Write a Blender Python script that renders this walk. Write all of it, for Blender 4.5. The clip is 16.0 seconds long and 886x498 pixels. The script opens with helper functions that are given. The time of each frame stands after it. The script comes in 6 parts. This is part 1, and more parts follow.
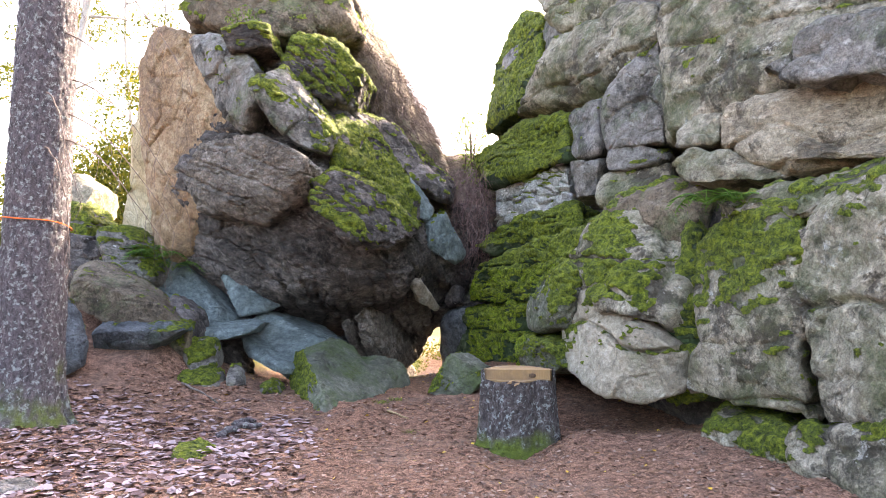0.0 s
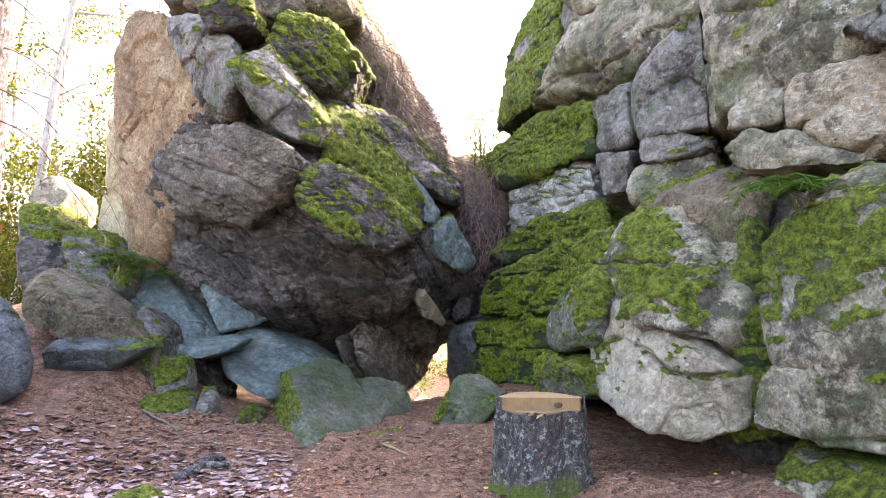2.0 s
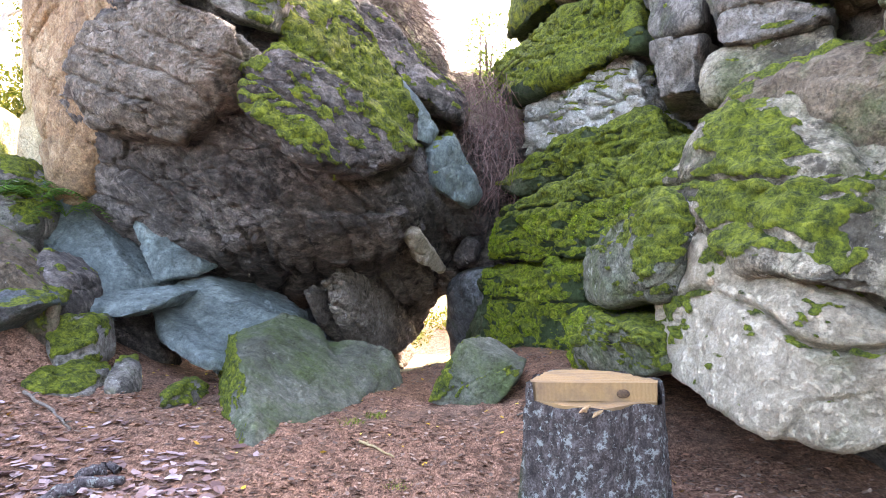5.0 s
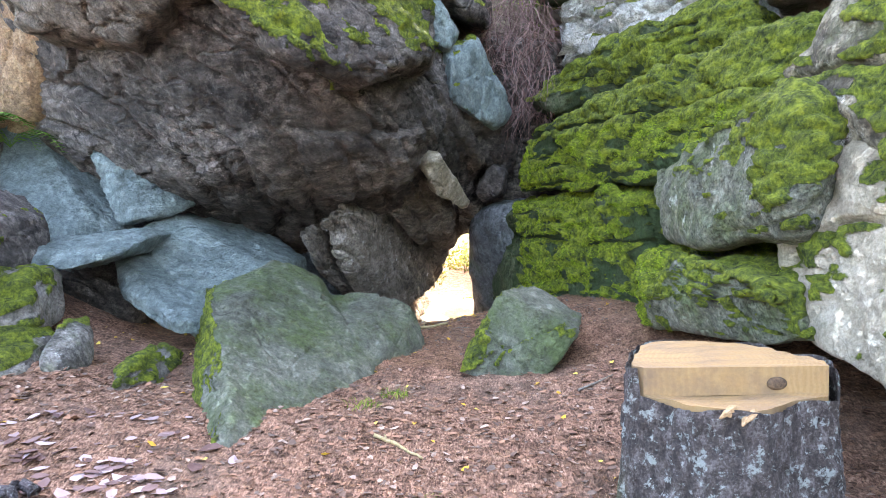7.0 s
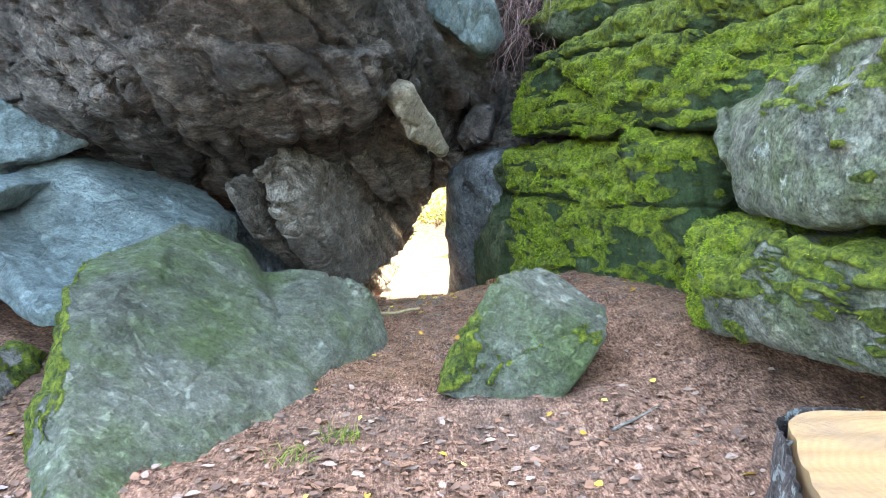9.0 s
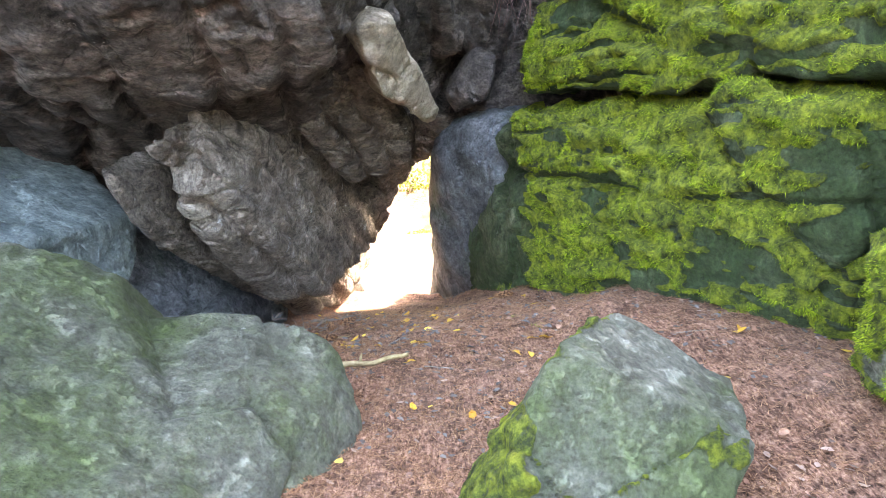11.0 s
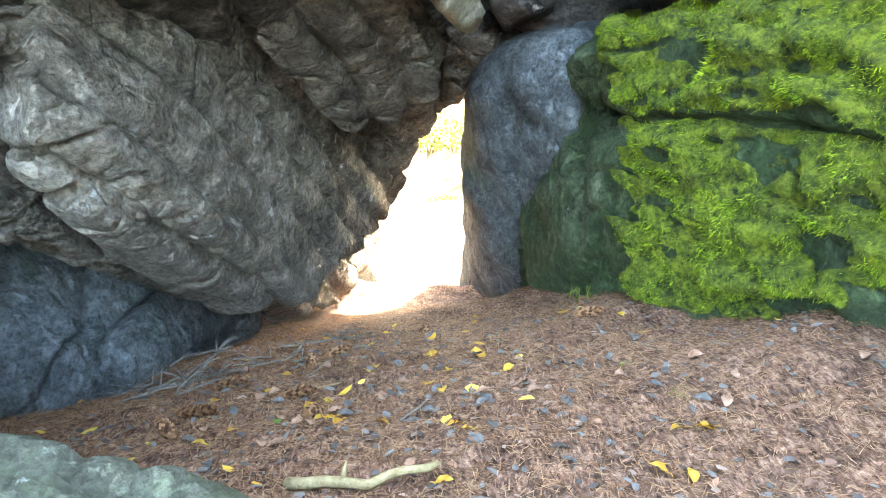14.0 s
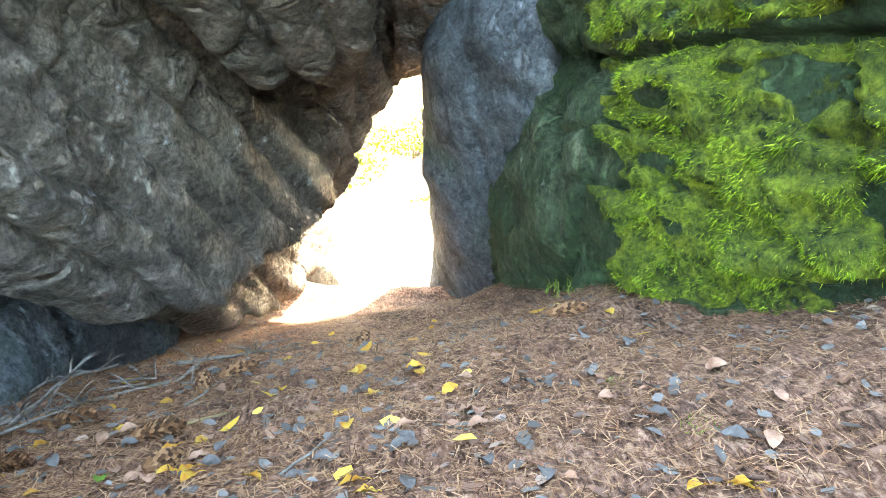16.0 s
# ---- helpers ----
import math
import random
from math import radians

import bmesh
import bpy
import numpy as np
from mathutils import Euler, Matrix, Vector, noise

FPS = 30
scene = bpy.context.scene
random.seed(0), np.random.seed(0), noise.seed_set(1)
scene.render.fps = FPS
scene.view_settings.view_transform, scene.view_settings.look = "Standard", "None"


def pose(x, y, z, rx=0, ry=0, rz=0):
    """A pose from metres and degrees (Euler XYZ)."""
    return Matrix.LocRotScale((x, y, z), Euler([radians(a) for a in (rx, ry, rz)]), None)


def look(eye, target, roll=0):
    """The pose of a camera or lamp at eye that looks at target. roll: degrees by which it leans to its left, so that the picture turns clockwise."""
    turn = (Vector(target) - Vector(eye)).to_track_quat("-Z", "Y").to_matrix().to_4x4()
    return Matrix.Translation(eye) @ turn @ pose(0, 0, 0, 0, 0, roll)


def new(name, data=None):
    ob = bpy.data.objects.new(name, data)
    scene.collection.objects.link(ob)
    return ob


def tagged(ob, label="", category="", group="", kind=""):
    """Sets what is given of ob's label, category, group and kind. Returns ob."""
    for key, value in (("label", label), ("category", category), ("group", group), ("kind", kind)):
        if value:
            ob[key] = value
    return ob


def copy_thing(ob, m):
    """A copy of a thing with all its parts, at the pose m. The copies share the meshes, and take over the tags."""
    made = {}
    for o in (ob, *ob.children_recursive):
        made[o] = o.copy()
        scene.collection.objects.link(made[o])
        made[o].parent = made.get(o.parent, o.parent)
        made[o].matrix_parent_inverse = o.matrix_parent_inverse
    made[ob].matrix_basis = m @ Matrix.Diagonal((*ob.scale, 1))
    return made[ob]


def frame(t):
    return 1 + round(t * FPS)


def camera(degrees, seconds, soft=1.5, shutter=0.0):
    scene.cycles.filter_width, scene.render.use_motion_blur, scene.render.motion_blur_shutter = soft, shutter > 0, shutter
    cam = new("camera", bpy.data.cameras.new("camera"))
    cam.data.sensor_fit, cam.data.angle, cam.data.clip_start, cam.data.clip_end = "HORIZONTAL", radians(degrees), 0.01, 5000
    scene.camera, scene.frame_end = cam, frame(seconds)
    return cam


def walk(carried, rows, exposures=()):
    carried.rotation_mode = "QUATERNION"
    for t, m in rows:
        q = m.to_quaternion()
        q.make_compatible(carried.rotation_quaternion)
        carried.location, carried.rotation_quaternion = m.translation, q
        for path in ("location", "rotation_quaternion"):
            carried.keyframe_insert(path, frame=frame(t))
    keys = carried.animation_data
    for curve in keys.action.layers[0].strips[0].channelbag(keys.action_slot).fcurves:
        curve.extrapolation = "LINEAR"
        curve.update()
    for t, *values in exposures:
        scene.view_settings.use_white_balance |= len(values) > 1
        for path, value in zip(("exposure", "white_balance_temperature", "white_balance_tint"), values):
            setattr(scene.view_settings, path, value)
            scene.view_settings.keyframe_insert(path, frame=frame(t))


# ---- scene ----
cam = camera(61.9, 16.0, soft=0.8)
METRES, EYE, TILT, LEAN, TURN = 13.0, 1.6, 4.0, 0.0, 0.0
ROWS = [
    (0.0, 0.0, 0.0, 0.0, 0.0, 0.0, -0.0),
    (0.5, 0.0034, 0.0267, -0.0021, 0.57, 0.23, -0.08),
    (1.0, 0.0037, 0.0556, -0.0054, 1.09, 0.33, -0.02),
    (1.5, -0.0003, 0.09, -0.0062, 0.9, 0.63, 0.3),
    (2.0, 0.0015, 0.1261, -0.0097, 0.62, 1.08, 0.03),
    (2.5, 0.0036, 0.164, -0.0127, 0.5, 1.03, -0.28),
    (3.0, 0.0019, 0.2042, -0.0156, -0.07, 0.32, -0.3),
    (3.5, 0.0016, 0.2404, -0.0206, -0.23, -0.39, -0.4),
    (4.0, 0.0015, 0.2741, -0.0224, 0.33, -0.97, -0.31),
    (6.5, -0.0175, 0.4413, -0.0404, 0.23, -6.53, 0.71),
    (7.0, -0.021, 0.4753, -0.0423, 0.75, -7.72, 1.16),
    (7.5, -0.0231, 0.508, -0.0477, 0.28, -9.23, 1.29),
    (8.0, -0.0255, 0.5439, -0.0482, -0.76, -10.4, 0.55),
    (8.5, -0.0253, 0.5819, -0.0496, -1.16, -10.76, -0.26),
    (9.0, -0.0245, 0.6177, -0.054, -1.41, -11.68, -0.24),
    (11.5, -0.0338, 0.802, -0.0638, -4.44, -15.53, 0.01),
    (12.0, -0.033, 0.8297, -0.0619, -4.58, -16.28, -0.03),
    (12.5, -0.0358, 0.8593, -0.0608, -5.06, -16.74, -0.13),
    (13.0, -0.0322, 0.8859, -0.0662, -4.5, -17.59, -0.71),
    (13.5, -0.03, 0.9039, -0.0799, -3.12, -17.94, -1.12),
    (14.0, -0.0319, 0.9161, -0.0929, -2.56, -17.64, 0.09),
    (14.5, -0.0308, 0.9383, -0.0934, -1.16, -18.07, 0.1),
    (15.0, -0.0258, 0.9541, -0.101, -5.54, -18.41, 0.47),
    (15.5, -0.0186, 0.9643, -0.1096, -5.2, -18.29, 0.74),
    (16.0, -0.0133, 0.9692, -0.1176, -3.23, -16.93, 1.19),
]
walk(cam, [(t, pose(0, 0, EYE, TILT, LEAN, TURN) @ pose(METRES * x, METRES * y, METRES * z, 90 + pitch, roll, yaw)) for t, x, y, z, yaw, pitch, roll in ROWS],
     exposures=[(0.0, 3.5, 7600, 21), (4.0, 3.96, 7550, 23), (7.5, 4.54, 7400, 14), (9.0, 4.76, 7250, 8), (11.3, 5.27, 7800, 20), (12.2, 5.44, 7300, 12), (16.0, 5.54, 7200, 2)])

# ---- light ----
world = bpy.data.worlds.new("sky")
scene.world = world
world.use_nodes = True
wn = world.node_tree.nodes
sky = wn.new("ShaderNodeTexSky")
sky.sky_type, sky.sun_disc = "NISHITA", False
SUN_UP, SUN_TURN = 33.0, 35.0          # height of the sun; degrees from straight ahead towards the cliff
sky.sun_elevation, sky.sun_rotation = radians(SUN_UP), radians(SUN_TURN)
sky.air_density, sky.dust_density, sky.ozone_density = 1.0, 3.5, 0.6
wn["Background"].inputs["Strength"].default_value = 0.15
world.node_tree.links.new(sky.outputs["Color"], wn["Background"].inputs["Color"])
sun = new("sun", bpy.data.lights.new("sun", "SUN"))
sun.data.energy, sun.data.angle, sun.data.color = 2.6, radians(0.6), (1.0, 0.93, 0.80)
a, e = radians(SUN_TURN), radians(SUN_UP)
sun.matrix_world = look(Vector((math.sin(a) * math.cos(e), math.cos(a) * math.cos(e), math.sin(e))) * 60, (0, 0, 0))

# ---- numeric noise ----
def hash3(i, j, k, seed):
    h = (i * 374761393 + j * 668265263 + k * 2147483647 + seed * 1274126177) & 0xFFFFFFFF
    h = ((h ^ (h >> 13)) * 1274126177) & 0xFFFFFFFF
    h = ((h ^ (h >> 15)) * 2246822519) & 0xFFFFFFFF
    return (h ^ (h >> 16)) / 4294967295.0


def value_noise(p, seed=0):
    """Smooth noise of points p (n, 3), from -1 to 1."""
    i = np.floor(p).astype(np.int64)
    f = p - i
    f = f * f * f * (f * (f * 6 - 15) + 10)
    total = np.zeros(len(p))
    for dx in (0, 1):
        wx = f[:, 0] if dx else 1 - f[:, 0]
        for dy in (0, 1):
            wy = f[:, 1] if dy else 1 - f[:, 1]
            for dz in (0, 1):
                wz = f[:, 2] if dz else 1 - f[:, 2]
                total += wx * wy * wz * hash3(i[:, 0] + dx, i[:, 1] + dy, i[:, 2] + dz, seed)
    return total * 2 - 1


def fbm(p, octaves=3, seed=0):
    total, amp = np.zeros(len(p)), 0.5
    for o in range(octaves):
        total += amp * value_noise(p * 2.03 ** o + 17.3 * o, seed + o)
        amp *= 0.5
    return total


def cells(p, seed=0):
    """Broken facets: for each point the tilted plane of its nearest cell, and the distance to the next cell's border."""
    i = np.floor(p).astype(np.int64)
    best, second = np.full(len(p), 9.0), np.full(len(p), 9.0)
    plane = np.zeros(len(p))
    for dx in (-1, 0, 1):
        for dy in (-1, 0, 1):
            for dz in (-1, 0, 1):
                a, b, c = i[:, 0] + dx, i[:, 1] + dy, i[:, 2] + dz
                q = np.stack([a + hash3(a, b, c, seed), b + hash3(a, b, c, seed + 1), c + hash3(a, b, c, seed + 2)], 1)
                v = p - q
                d = np.einsum("ij,ij->i", v, v)
                tilt = np.stack([hash3(a, b, c, seed + 3), hash3(a, b, c, seed + 4), hash3(a, b, c, seed + 5)], 1) - 0.5
                h = hash3(a, b, c, seed + 6) - 0.5 + np.einsum("ij,ij->i", v, tilt) * 1.6
                near = d < best
                second = np.where(near, best, np.minimum(second, d))
                plane = np.where(near, h, plane)
                best = np.where(near, d, best)
    return plane, np.sqrt(second) - np.sqrt(best)


def smooth(a, b, x):
    x = np.clip((x - a) / (b - a), 0, 1)
    return x * x * (3 - 2 * x)


# ---- materials ----
def material(name):
    m = bpy.data.materials.new(name)
    m.use_nodes = True
    nt = m.node_tree
    return m, nt.nodes, nt.links, nt.nodes["Principled BSDF"]


def tex(nodes, links, where, kind, scale, detail=6, rough=0.6, stretch=None):
    if stretch:
        mp = nodes.new("ShaderNodeMapping")
        mp.inputs["Scale"].default_value = stretch
        links.new(where, mp.inputs["Vector"])
        where = mp.outputs["Vector"]
    n = nodes.new("ShaderNodeTexNoise" if kind == "noise" else "ShaderNodeTexVoronoi")
    n.inputs["Scale"].default_value = scale
    if kind == "noise":
        n.inputs["Detail"].default_value, n.inputs["Roughness"].default_value = detail, rough
    elif kind == "crack":
        n.feature = "DISTANCE_TO_EDGE"
    links.new(where, n.inputs["Vector"])
    return n.outputs["Fac"] if kind == "noise" else n.outputs["Distance"]


def ramp(nodes, links, fac, stops):
    r = nodes.new("ShaderNodeValToRGB")
    while len(r.color_ramp.elements) < len(stops):
        r.color_ramp.elements.new(0.5)
    for el, (at, c) in zip(r.color_ramp.elements, stops):
        el.position = at
        el.color = (c, c, c, 1) if isinstance(c, (int, float)) else (*c, 1)
    links.new(fac, r.inputs["Fac"])
    return r.outputs["Color"]


def mix(nodes, links, fac, a, b, kind="MIX"):
    m = nodes.new("ShaderNodeMix")
    m.data_type, m.blend_type = "RGBA", kind
    for v, socket in ((fac, m.inputs[0]), (a, m.inputs[6]), (b, m.inputs[7])):
        if isinstance(v, (int, float)):
            socket.default_value = v
        elif isinstance(v, tuple):
            socket.default_value = (*v, 1)
        else:
            links.new(v, socket)
    return m.outputs[2]


def times(nodes, links, a, b, op="MULTIPLY"):
    m = nodes.new("ShaderNodeMath")
    m.operation = op
    for v, socket in ((a, m.inputs[0]), (b, m.inputs[1])):
        if isinstance(v, (int, float)):
            socket.default_value = v
        else:
            links.new(v, socket)
    return m.outputs[0]


def broken(nodes, links, where, amount):
    """A normal tilted plane by plane, as on broken rock: long facets and small ones."""
    last = nodes.new("ShaderNodeNewGeometry").outputs["Normal"]
    for scale, share in ((1.7, 1.0), (5.5, 0.6)):
        v = nodes.new("ShaderNodeTexVoronoi")
        v.inputs["Scale"].default_value = scale
        links.new(where, v.inputs["Vector"])
        tilt = nodes.new("ShaderNodeVectorMath")
        tilt.operation = "SUBTRACT"
        tilt.inputs[1].default_value = (0.5, 0.5, 0.5)
        links.new(v.outputs["Color"], tilt.inputs[0])
        size = nodes.new("ShaderNodeVectorMath")
        size.operation = "SCALE"
        size.inputs["Scale"].default_value = amount * share
        links.new(tilt.outputs[0], size.inputs[0])
        add = nodes.new("ShaderNodeVectorMath")
        links.new(last, add.inputs[0])
        links.new(size.outputs[0], add.inputs[1])
        unit = nodes.new("ShaderNodeVectorMath")
        unit.operation = "NORMALIZE"
        links.new(add.outputs[0], unit.inputs[0])
        last = unit.outputs[0]
    return last


def bump(nodes, links, bsdf, height, strength, distance, normal=None):
    b = nodes.new("ShaderNodeBump")
    b.inputs["Strength"].default_value, b.inputs["Distance"].default_value = strength, distance
    links.new(height, b.inputs["Height"])
    if normal:
        links.new(normal, b.inputs["Normal"])
    links.new(b.outputs["Normal"], bsdf.inputs["Normal"])


MOSS_DARK, MOSS_MID, MOSS_LIGHT = (0.032, 0.052, 0.010), (0.14, 0.185, 0.018), (0.34, 0.40, 0.035)


def rock_material(name, dark, mid, light, lichen=(0.62, 0.64, 0.60), lichen_from=0.62, film=(0.12, 0.16, 0.07), film_from=0.6, rough=0.85, dip=(1, 1, 1), crust_from=0.535, joints=0.34, speckle=0.5, planes=0.3):
    """Weathered sandstone: three tones of stone, pale lichen, a thin green film of algae, and moss where the mesh carries it."""
    m, n, l, bsdf = material(name)
    pos = n.new("ShaderNodeNewGeometry").outputs["Position"]
    broad = tex(n, l, pos, "noise", 0.9, 5, 0.6, dip)
    fine = tex(n, l, pos, "noise", 7.0, 8, 0.7, dip)
    grain = tex(n, l, pos, "noise", 60.0, 5, 0.7)
    tone = ramp(n, l, mix(n, l, 0.55, broad, fine), [(0.36, dark), (0.5, mid), (0.62, light)])
    crust = ramp(n, l, tex(n, l, pos, "noise", 1.7, 10, 0.74), [(crust_from, 0.0), (crust_from + 0.06, 0.85)])
    tone = mix(n, l, crust, tone, tuple(c * 0.55 for c in dark))
    patches = tex(n, l, pos, "noise", 2.6, 10, 0.78)
    spots = ramp(n, l, patches, [(lichen_from, 0.0), (lichen_from + 0.04, 0.85)])
    tone = mix(n, l, spots, tone, lichen)
    dots = ramp(n, l, tex(n, l, pos, "noise", 11.0, 9, 0.75), [(0.65, 0.0), (0.69, 0.5)])
    tone = mix(n, l, dots, tone, lichen)
    green = ramp(n, l, tex(n, l, pos, "noise", 1.4, 9, 0.72), [(film_from - 0.1, 0.0), (film_from + 0.08, 0.8)])
    tone = mix(n, l, green, tone, film)
    speck = ramp(n, l, mix(n, l, 0.5, grain, tex(n, l, pos, "noise", 24.0, 6, 0.75)), [(0.40, 0.10), (0.5, 0.95), (0.6, 1.75)])
    tone = mix(n, l, speckle, tone, speck, "MULTIPLY")
    warp = n.new("ShaderNodeVectorMath")
    warp.operation = "ADD"
    wob = n.new("ShaderNodeTexNoise")
    wob.inputs["Scale"].default_value, wob.inputs["Detail"].default_value = 2.5, 4
    l.new(pos, wob.inputs["Vector"])
    l.new(pos, warp.inputs[0])
    calm = n.new("ShaderNodeVectorMath")
    calm.operation = "SCALE"
    calm.inputs["Scale"].default_value = 0.3
    l.new(wob.outputs["Color"], calm.inputs[0])
    l.new(calm.outputs[0], warp.inputs[1])
    crack_big = tex(n, l, warp.outputs[0], "crack", 1.6, stretch=dip)
    crack_small = tex(n, l, warp.outputs[0], "crack", 4.5, stretch=dip)
    big = ramp(n, l, crack_big, [(0.0, 0.0), (0.05, 1.0)])
    small = ramp(n, l, crack_small, [(0.0, 0.0), (0.06, 1.0)])
    # joint lines darkened in the colour, in place of shade in deep crevices
    crack_shade = times(n, l, ramp(n, l, crack_big, [(0.0, 1.0), (0.02, 0.0)]), times(n, l, ramp(n, l, crack_small, [(0.0, 1.0), (0.02, 0.0)]), 0.7), "MAXIMUM")
    shade_share = ramp(n, l, tex(n, l, pos, "noise", 1.9, 4, 0.6), [(0.5, 0.0), (0.64, min(1.0, joints * 2.0))])
    tone = mix(n, l, times(n, l, crack_shade, shade_share), tone, tuple(c * 0.3 for c in dark))
    att = n.new("ShaderNodeAttribute")
    att.attribute_name = "moss"
    ragged = times(n, l, att.outputs["Fac"], times(n, l, times(n, l, tex(n, l, pos, "noise", 14.0, 8, 0.75), 0.5, "SUBTRACT"), 1.3), "ADD")
    cover = ramp(n, l, ragged, [(0.36, 0.0), (0.52, 1.0)])
    tuft = tex(n, l, pos, "noise", 45.0, 6, 0.75)
    clump = tex(n, l, pos, "noise", 12.0, 6, 0.7)
    hue = ramp(n, l, mix(n, l, 0.6, tuft, clump), [(0.40, MOSS_DARK), (0.5, MOSS_MID), (0.62, MOSS_LIGHT)])
    l.new(mix(n, l, cover, tone, hue), bsdf.inputs["Base Color"])
    bsdf.inputs["Roughness"].default_value = rough
    bsdf.inputs["Specular IOR Level"].default_value = 0.3
    pits = ramp(n, l, tex(n, l, pos, "noise", 16.0, 9, 0.7, dip), [(0.3, 0.0), (0.55, 1.0)])
    high = times(n, l, times(n, l, pits, 0.6), times(n, l, times(n, l, grain, 0.35), times(n, l, cover, times(n, l, times(n, l, tuft, 1.6), times(n, l, clump, 2.6), "ADD")), "ADD"), "ADD")
    joint = times(n, l, times(n, l, times(n, l, big, joints * 2.2), times(n, l, small, joints), "ADD"), ramp(n, l, tex(n, l, pos, "noise", 1.3, 4, 0.6), [(0.42, 0.15), (0.62, 1.0)]))
    lay = n.new("ShaderNodeMapping")
    lay.inputs["Rotation"].default_value, lay.inputs["Scale"].default_value = (0.25, -0.55, 0.2), (0.75, 0.9, 1.9)
    l.new(warp.outputs[0], lay.inputs["Vector"])
    bump(n, l, bsdf, times(n, l, high, joint, "ADD"), 1.0, 0.045, broken(n, l, lay.outputs[0], planes))
    return m


DIP = (0.85, 0.95, 1.45)
ROCK = {
    "tan": rock_material("tan_sandstone", (0.20, 0.13, 0.085), (0.36, 0.24, 0.14), (0.50, 0.38, 0.24), lichen_from=0.72, film_from=0.8, crust_from=0.66, planes=0.5),
    # paler tones put the sunlit look of the tower's side into the stone
    "cream": rock_material("sunlit_cream_sandstone", crust_from=0.75, dark=(0.42, 0.34, 0.20), mid=(0.60, 0.50, 0.32), light=(0.70, 0.62, 0.44), lichen_from=0.8, film_from=0.75),
    # dark tones put shade into the stone under the overhang, in chimney and gaps
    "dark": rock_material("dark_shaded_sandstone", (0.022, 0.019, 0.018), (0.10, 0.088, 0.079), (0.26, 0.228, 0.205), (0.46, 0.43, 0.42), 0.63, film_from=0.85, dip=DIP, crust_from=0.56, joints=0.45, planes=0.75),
    # knob and umber: tones lowered, putting the cave's shade into the colour
    "knob": rock_material("tan_grey_cave_shaded_sandstone", (0.075, 0.063, 0.05), (0.205, 0.175, 0.142), (0.36, 0.32, 0.27), (0.52, 0.52, 0.51), 0.6, film_from=0.9, crust_from=0.6, joints=0.5, planes=0.8, speckle=0.55),
    "bluedark": rock_material("dark_blue_grey_sandstone", (0.06, 0.066, 0.07), (0.135, 0.15, 0.16), (0.25, 0.275, 0.285), (0.36, 0.40, 0.40), 0.66, film=(0.06, 0.11, 0.07), film_from=0.62, crust_from=0.6, joints=0.3, planes=0.5),
    "umber": rock_material("brownish_cave_shaded_sandstone", (0.06, 0.05, 0.04), (0.175, 0.15, 0.122), (0.33, 0.29, 0.245), (0.46, 0.47, 0.47), 0.62, film_from=0.85, dip=DIP, crust_from=0.58, joints=0.5, planes=0.8, speckle=0.55),
    "grey": rock_material("grey_sandstone", (0.09, 0.085, 0.075), (0.21, 0.195, 0.17), (0.36, 0.34, 0.31), lichen_from=0.63, film_from=0.62),
    "blue": rock_material("blue_grey_sandstone", (0.085, 0.108, 0.108), (0.175, 0.225, 0.22), (0.30, 0.37, 0.355), (0.46, 0.55, 0.52), 0.64, film_from=0.72, crust_from=0.66, speckle=0.3, joints=0.25, planes=0.5),
    "pale": rock_material("pale_lichened_sandstone", (0.12, 0.105, 0.078), (0.33, 0.29, 0.215), (0.55, 0.49, 0.375), (0.62, 0.60, 0.53), 0.6, film_from=0.55, film=(0.10, 0.12, 0.05), speckle=0.45, crust_from=0.505),
    "white": rock_material("whitish_sandstone", (0.25, 0.215, 0.155), (0.46, 0.40, 0.30), (0.58, 0.525, 0.42), (0.60, 0.59, 0.54), 0.66, film_from=0.66, crust_from=0.69, speckle=0.3, joints=0.2),
    "sand": rock_material("sand_coloured_sandstone", (0.22, 0.18, 0.13), (0.42, 0.35, 0.25), (0.58, 0.51, 0.39), lichen_from=0.64, film_from=0.72, dip=(0.8, 0.8, 2.0)),
    "green": rock_material("algae_green_sandstone", (0.03, 0.042, 0.026), (0.085, 0.115, 0.06), (0.20, 0.225, 0.14), (0.40, 0.46, 0.38), 0.66, (0.03, 0.062, 0.018), 0.44),
    "blocks": rock_material("pale_jointed_sandstone", (0.2, 0.2, 0.18), (0.42, 0.42, 0.38), (0.6, 0.6, 0.56), lichen_from=0.55, film_from=0.65),
    "boulder": rock_material("grey_green_boulder", (0.065, 0.07, 0.05), (0.135, 0.142, 0.108), (0.23, 0.24, 0.19), lichen_from=0.66, film=(0.085, 0.125, 0.035), film_from=0.54, crust_from=0.62, speckle=0.38, joints=0.2),
    "pitted": rock_material("pitted_grey_green_sandstone", (0.05, 0.055, 0.04), (0.155, 0.16, 0.122), (0.29, 0.295, 0.24), lichen_from=0.61, film=(0.12, 0.16, 0.06), film_from=0.55, crust_from=0.58, speckle=0.65, joints=0.2),
    "earth": rock_material("earthy_rock", (0.09, 0.07, 0.045), (0.17, 0.13, 0.09), (0.26, 0.21, 0.15), lichen_from=0.78, film_from=0.62),
}


# ---- building helpers ----
def part(name, verts, faces, mat, parent=None, label="", shade=True):
    me = bpy.data.meshes.new(name)
    me.from_pydata([tuple(v) for v in verts] if not isinstance(verts, np.ndarray) else verts.tolist(), [], faces if isinstance(faces, list) else faces.tolist())
    if shade:
        me.polygons.foreach_set("use_smooth", np.ones(len(me.polygons), dtype=bool))
    me.materials.append(mat)
    ob = new(name, me)
    if parent:
        ob.parent = parent
    if label:
        ob["label"] = label
    return ob


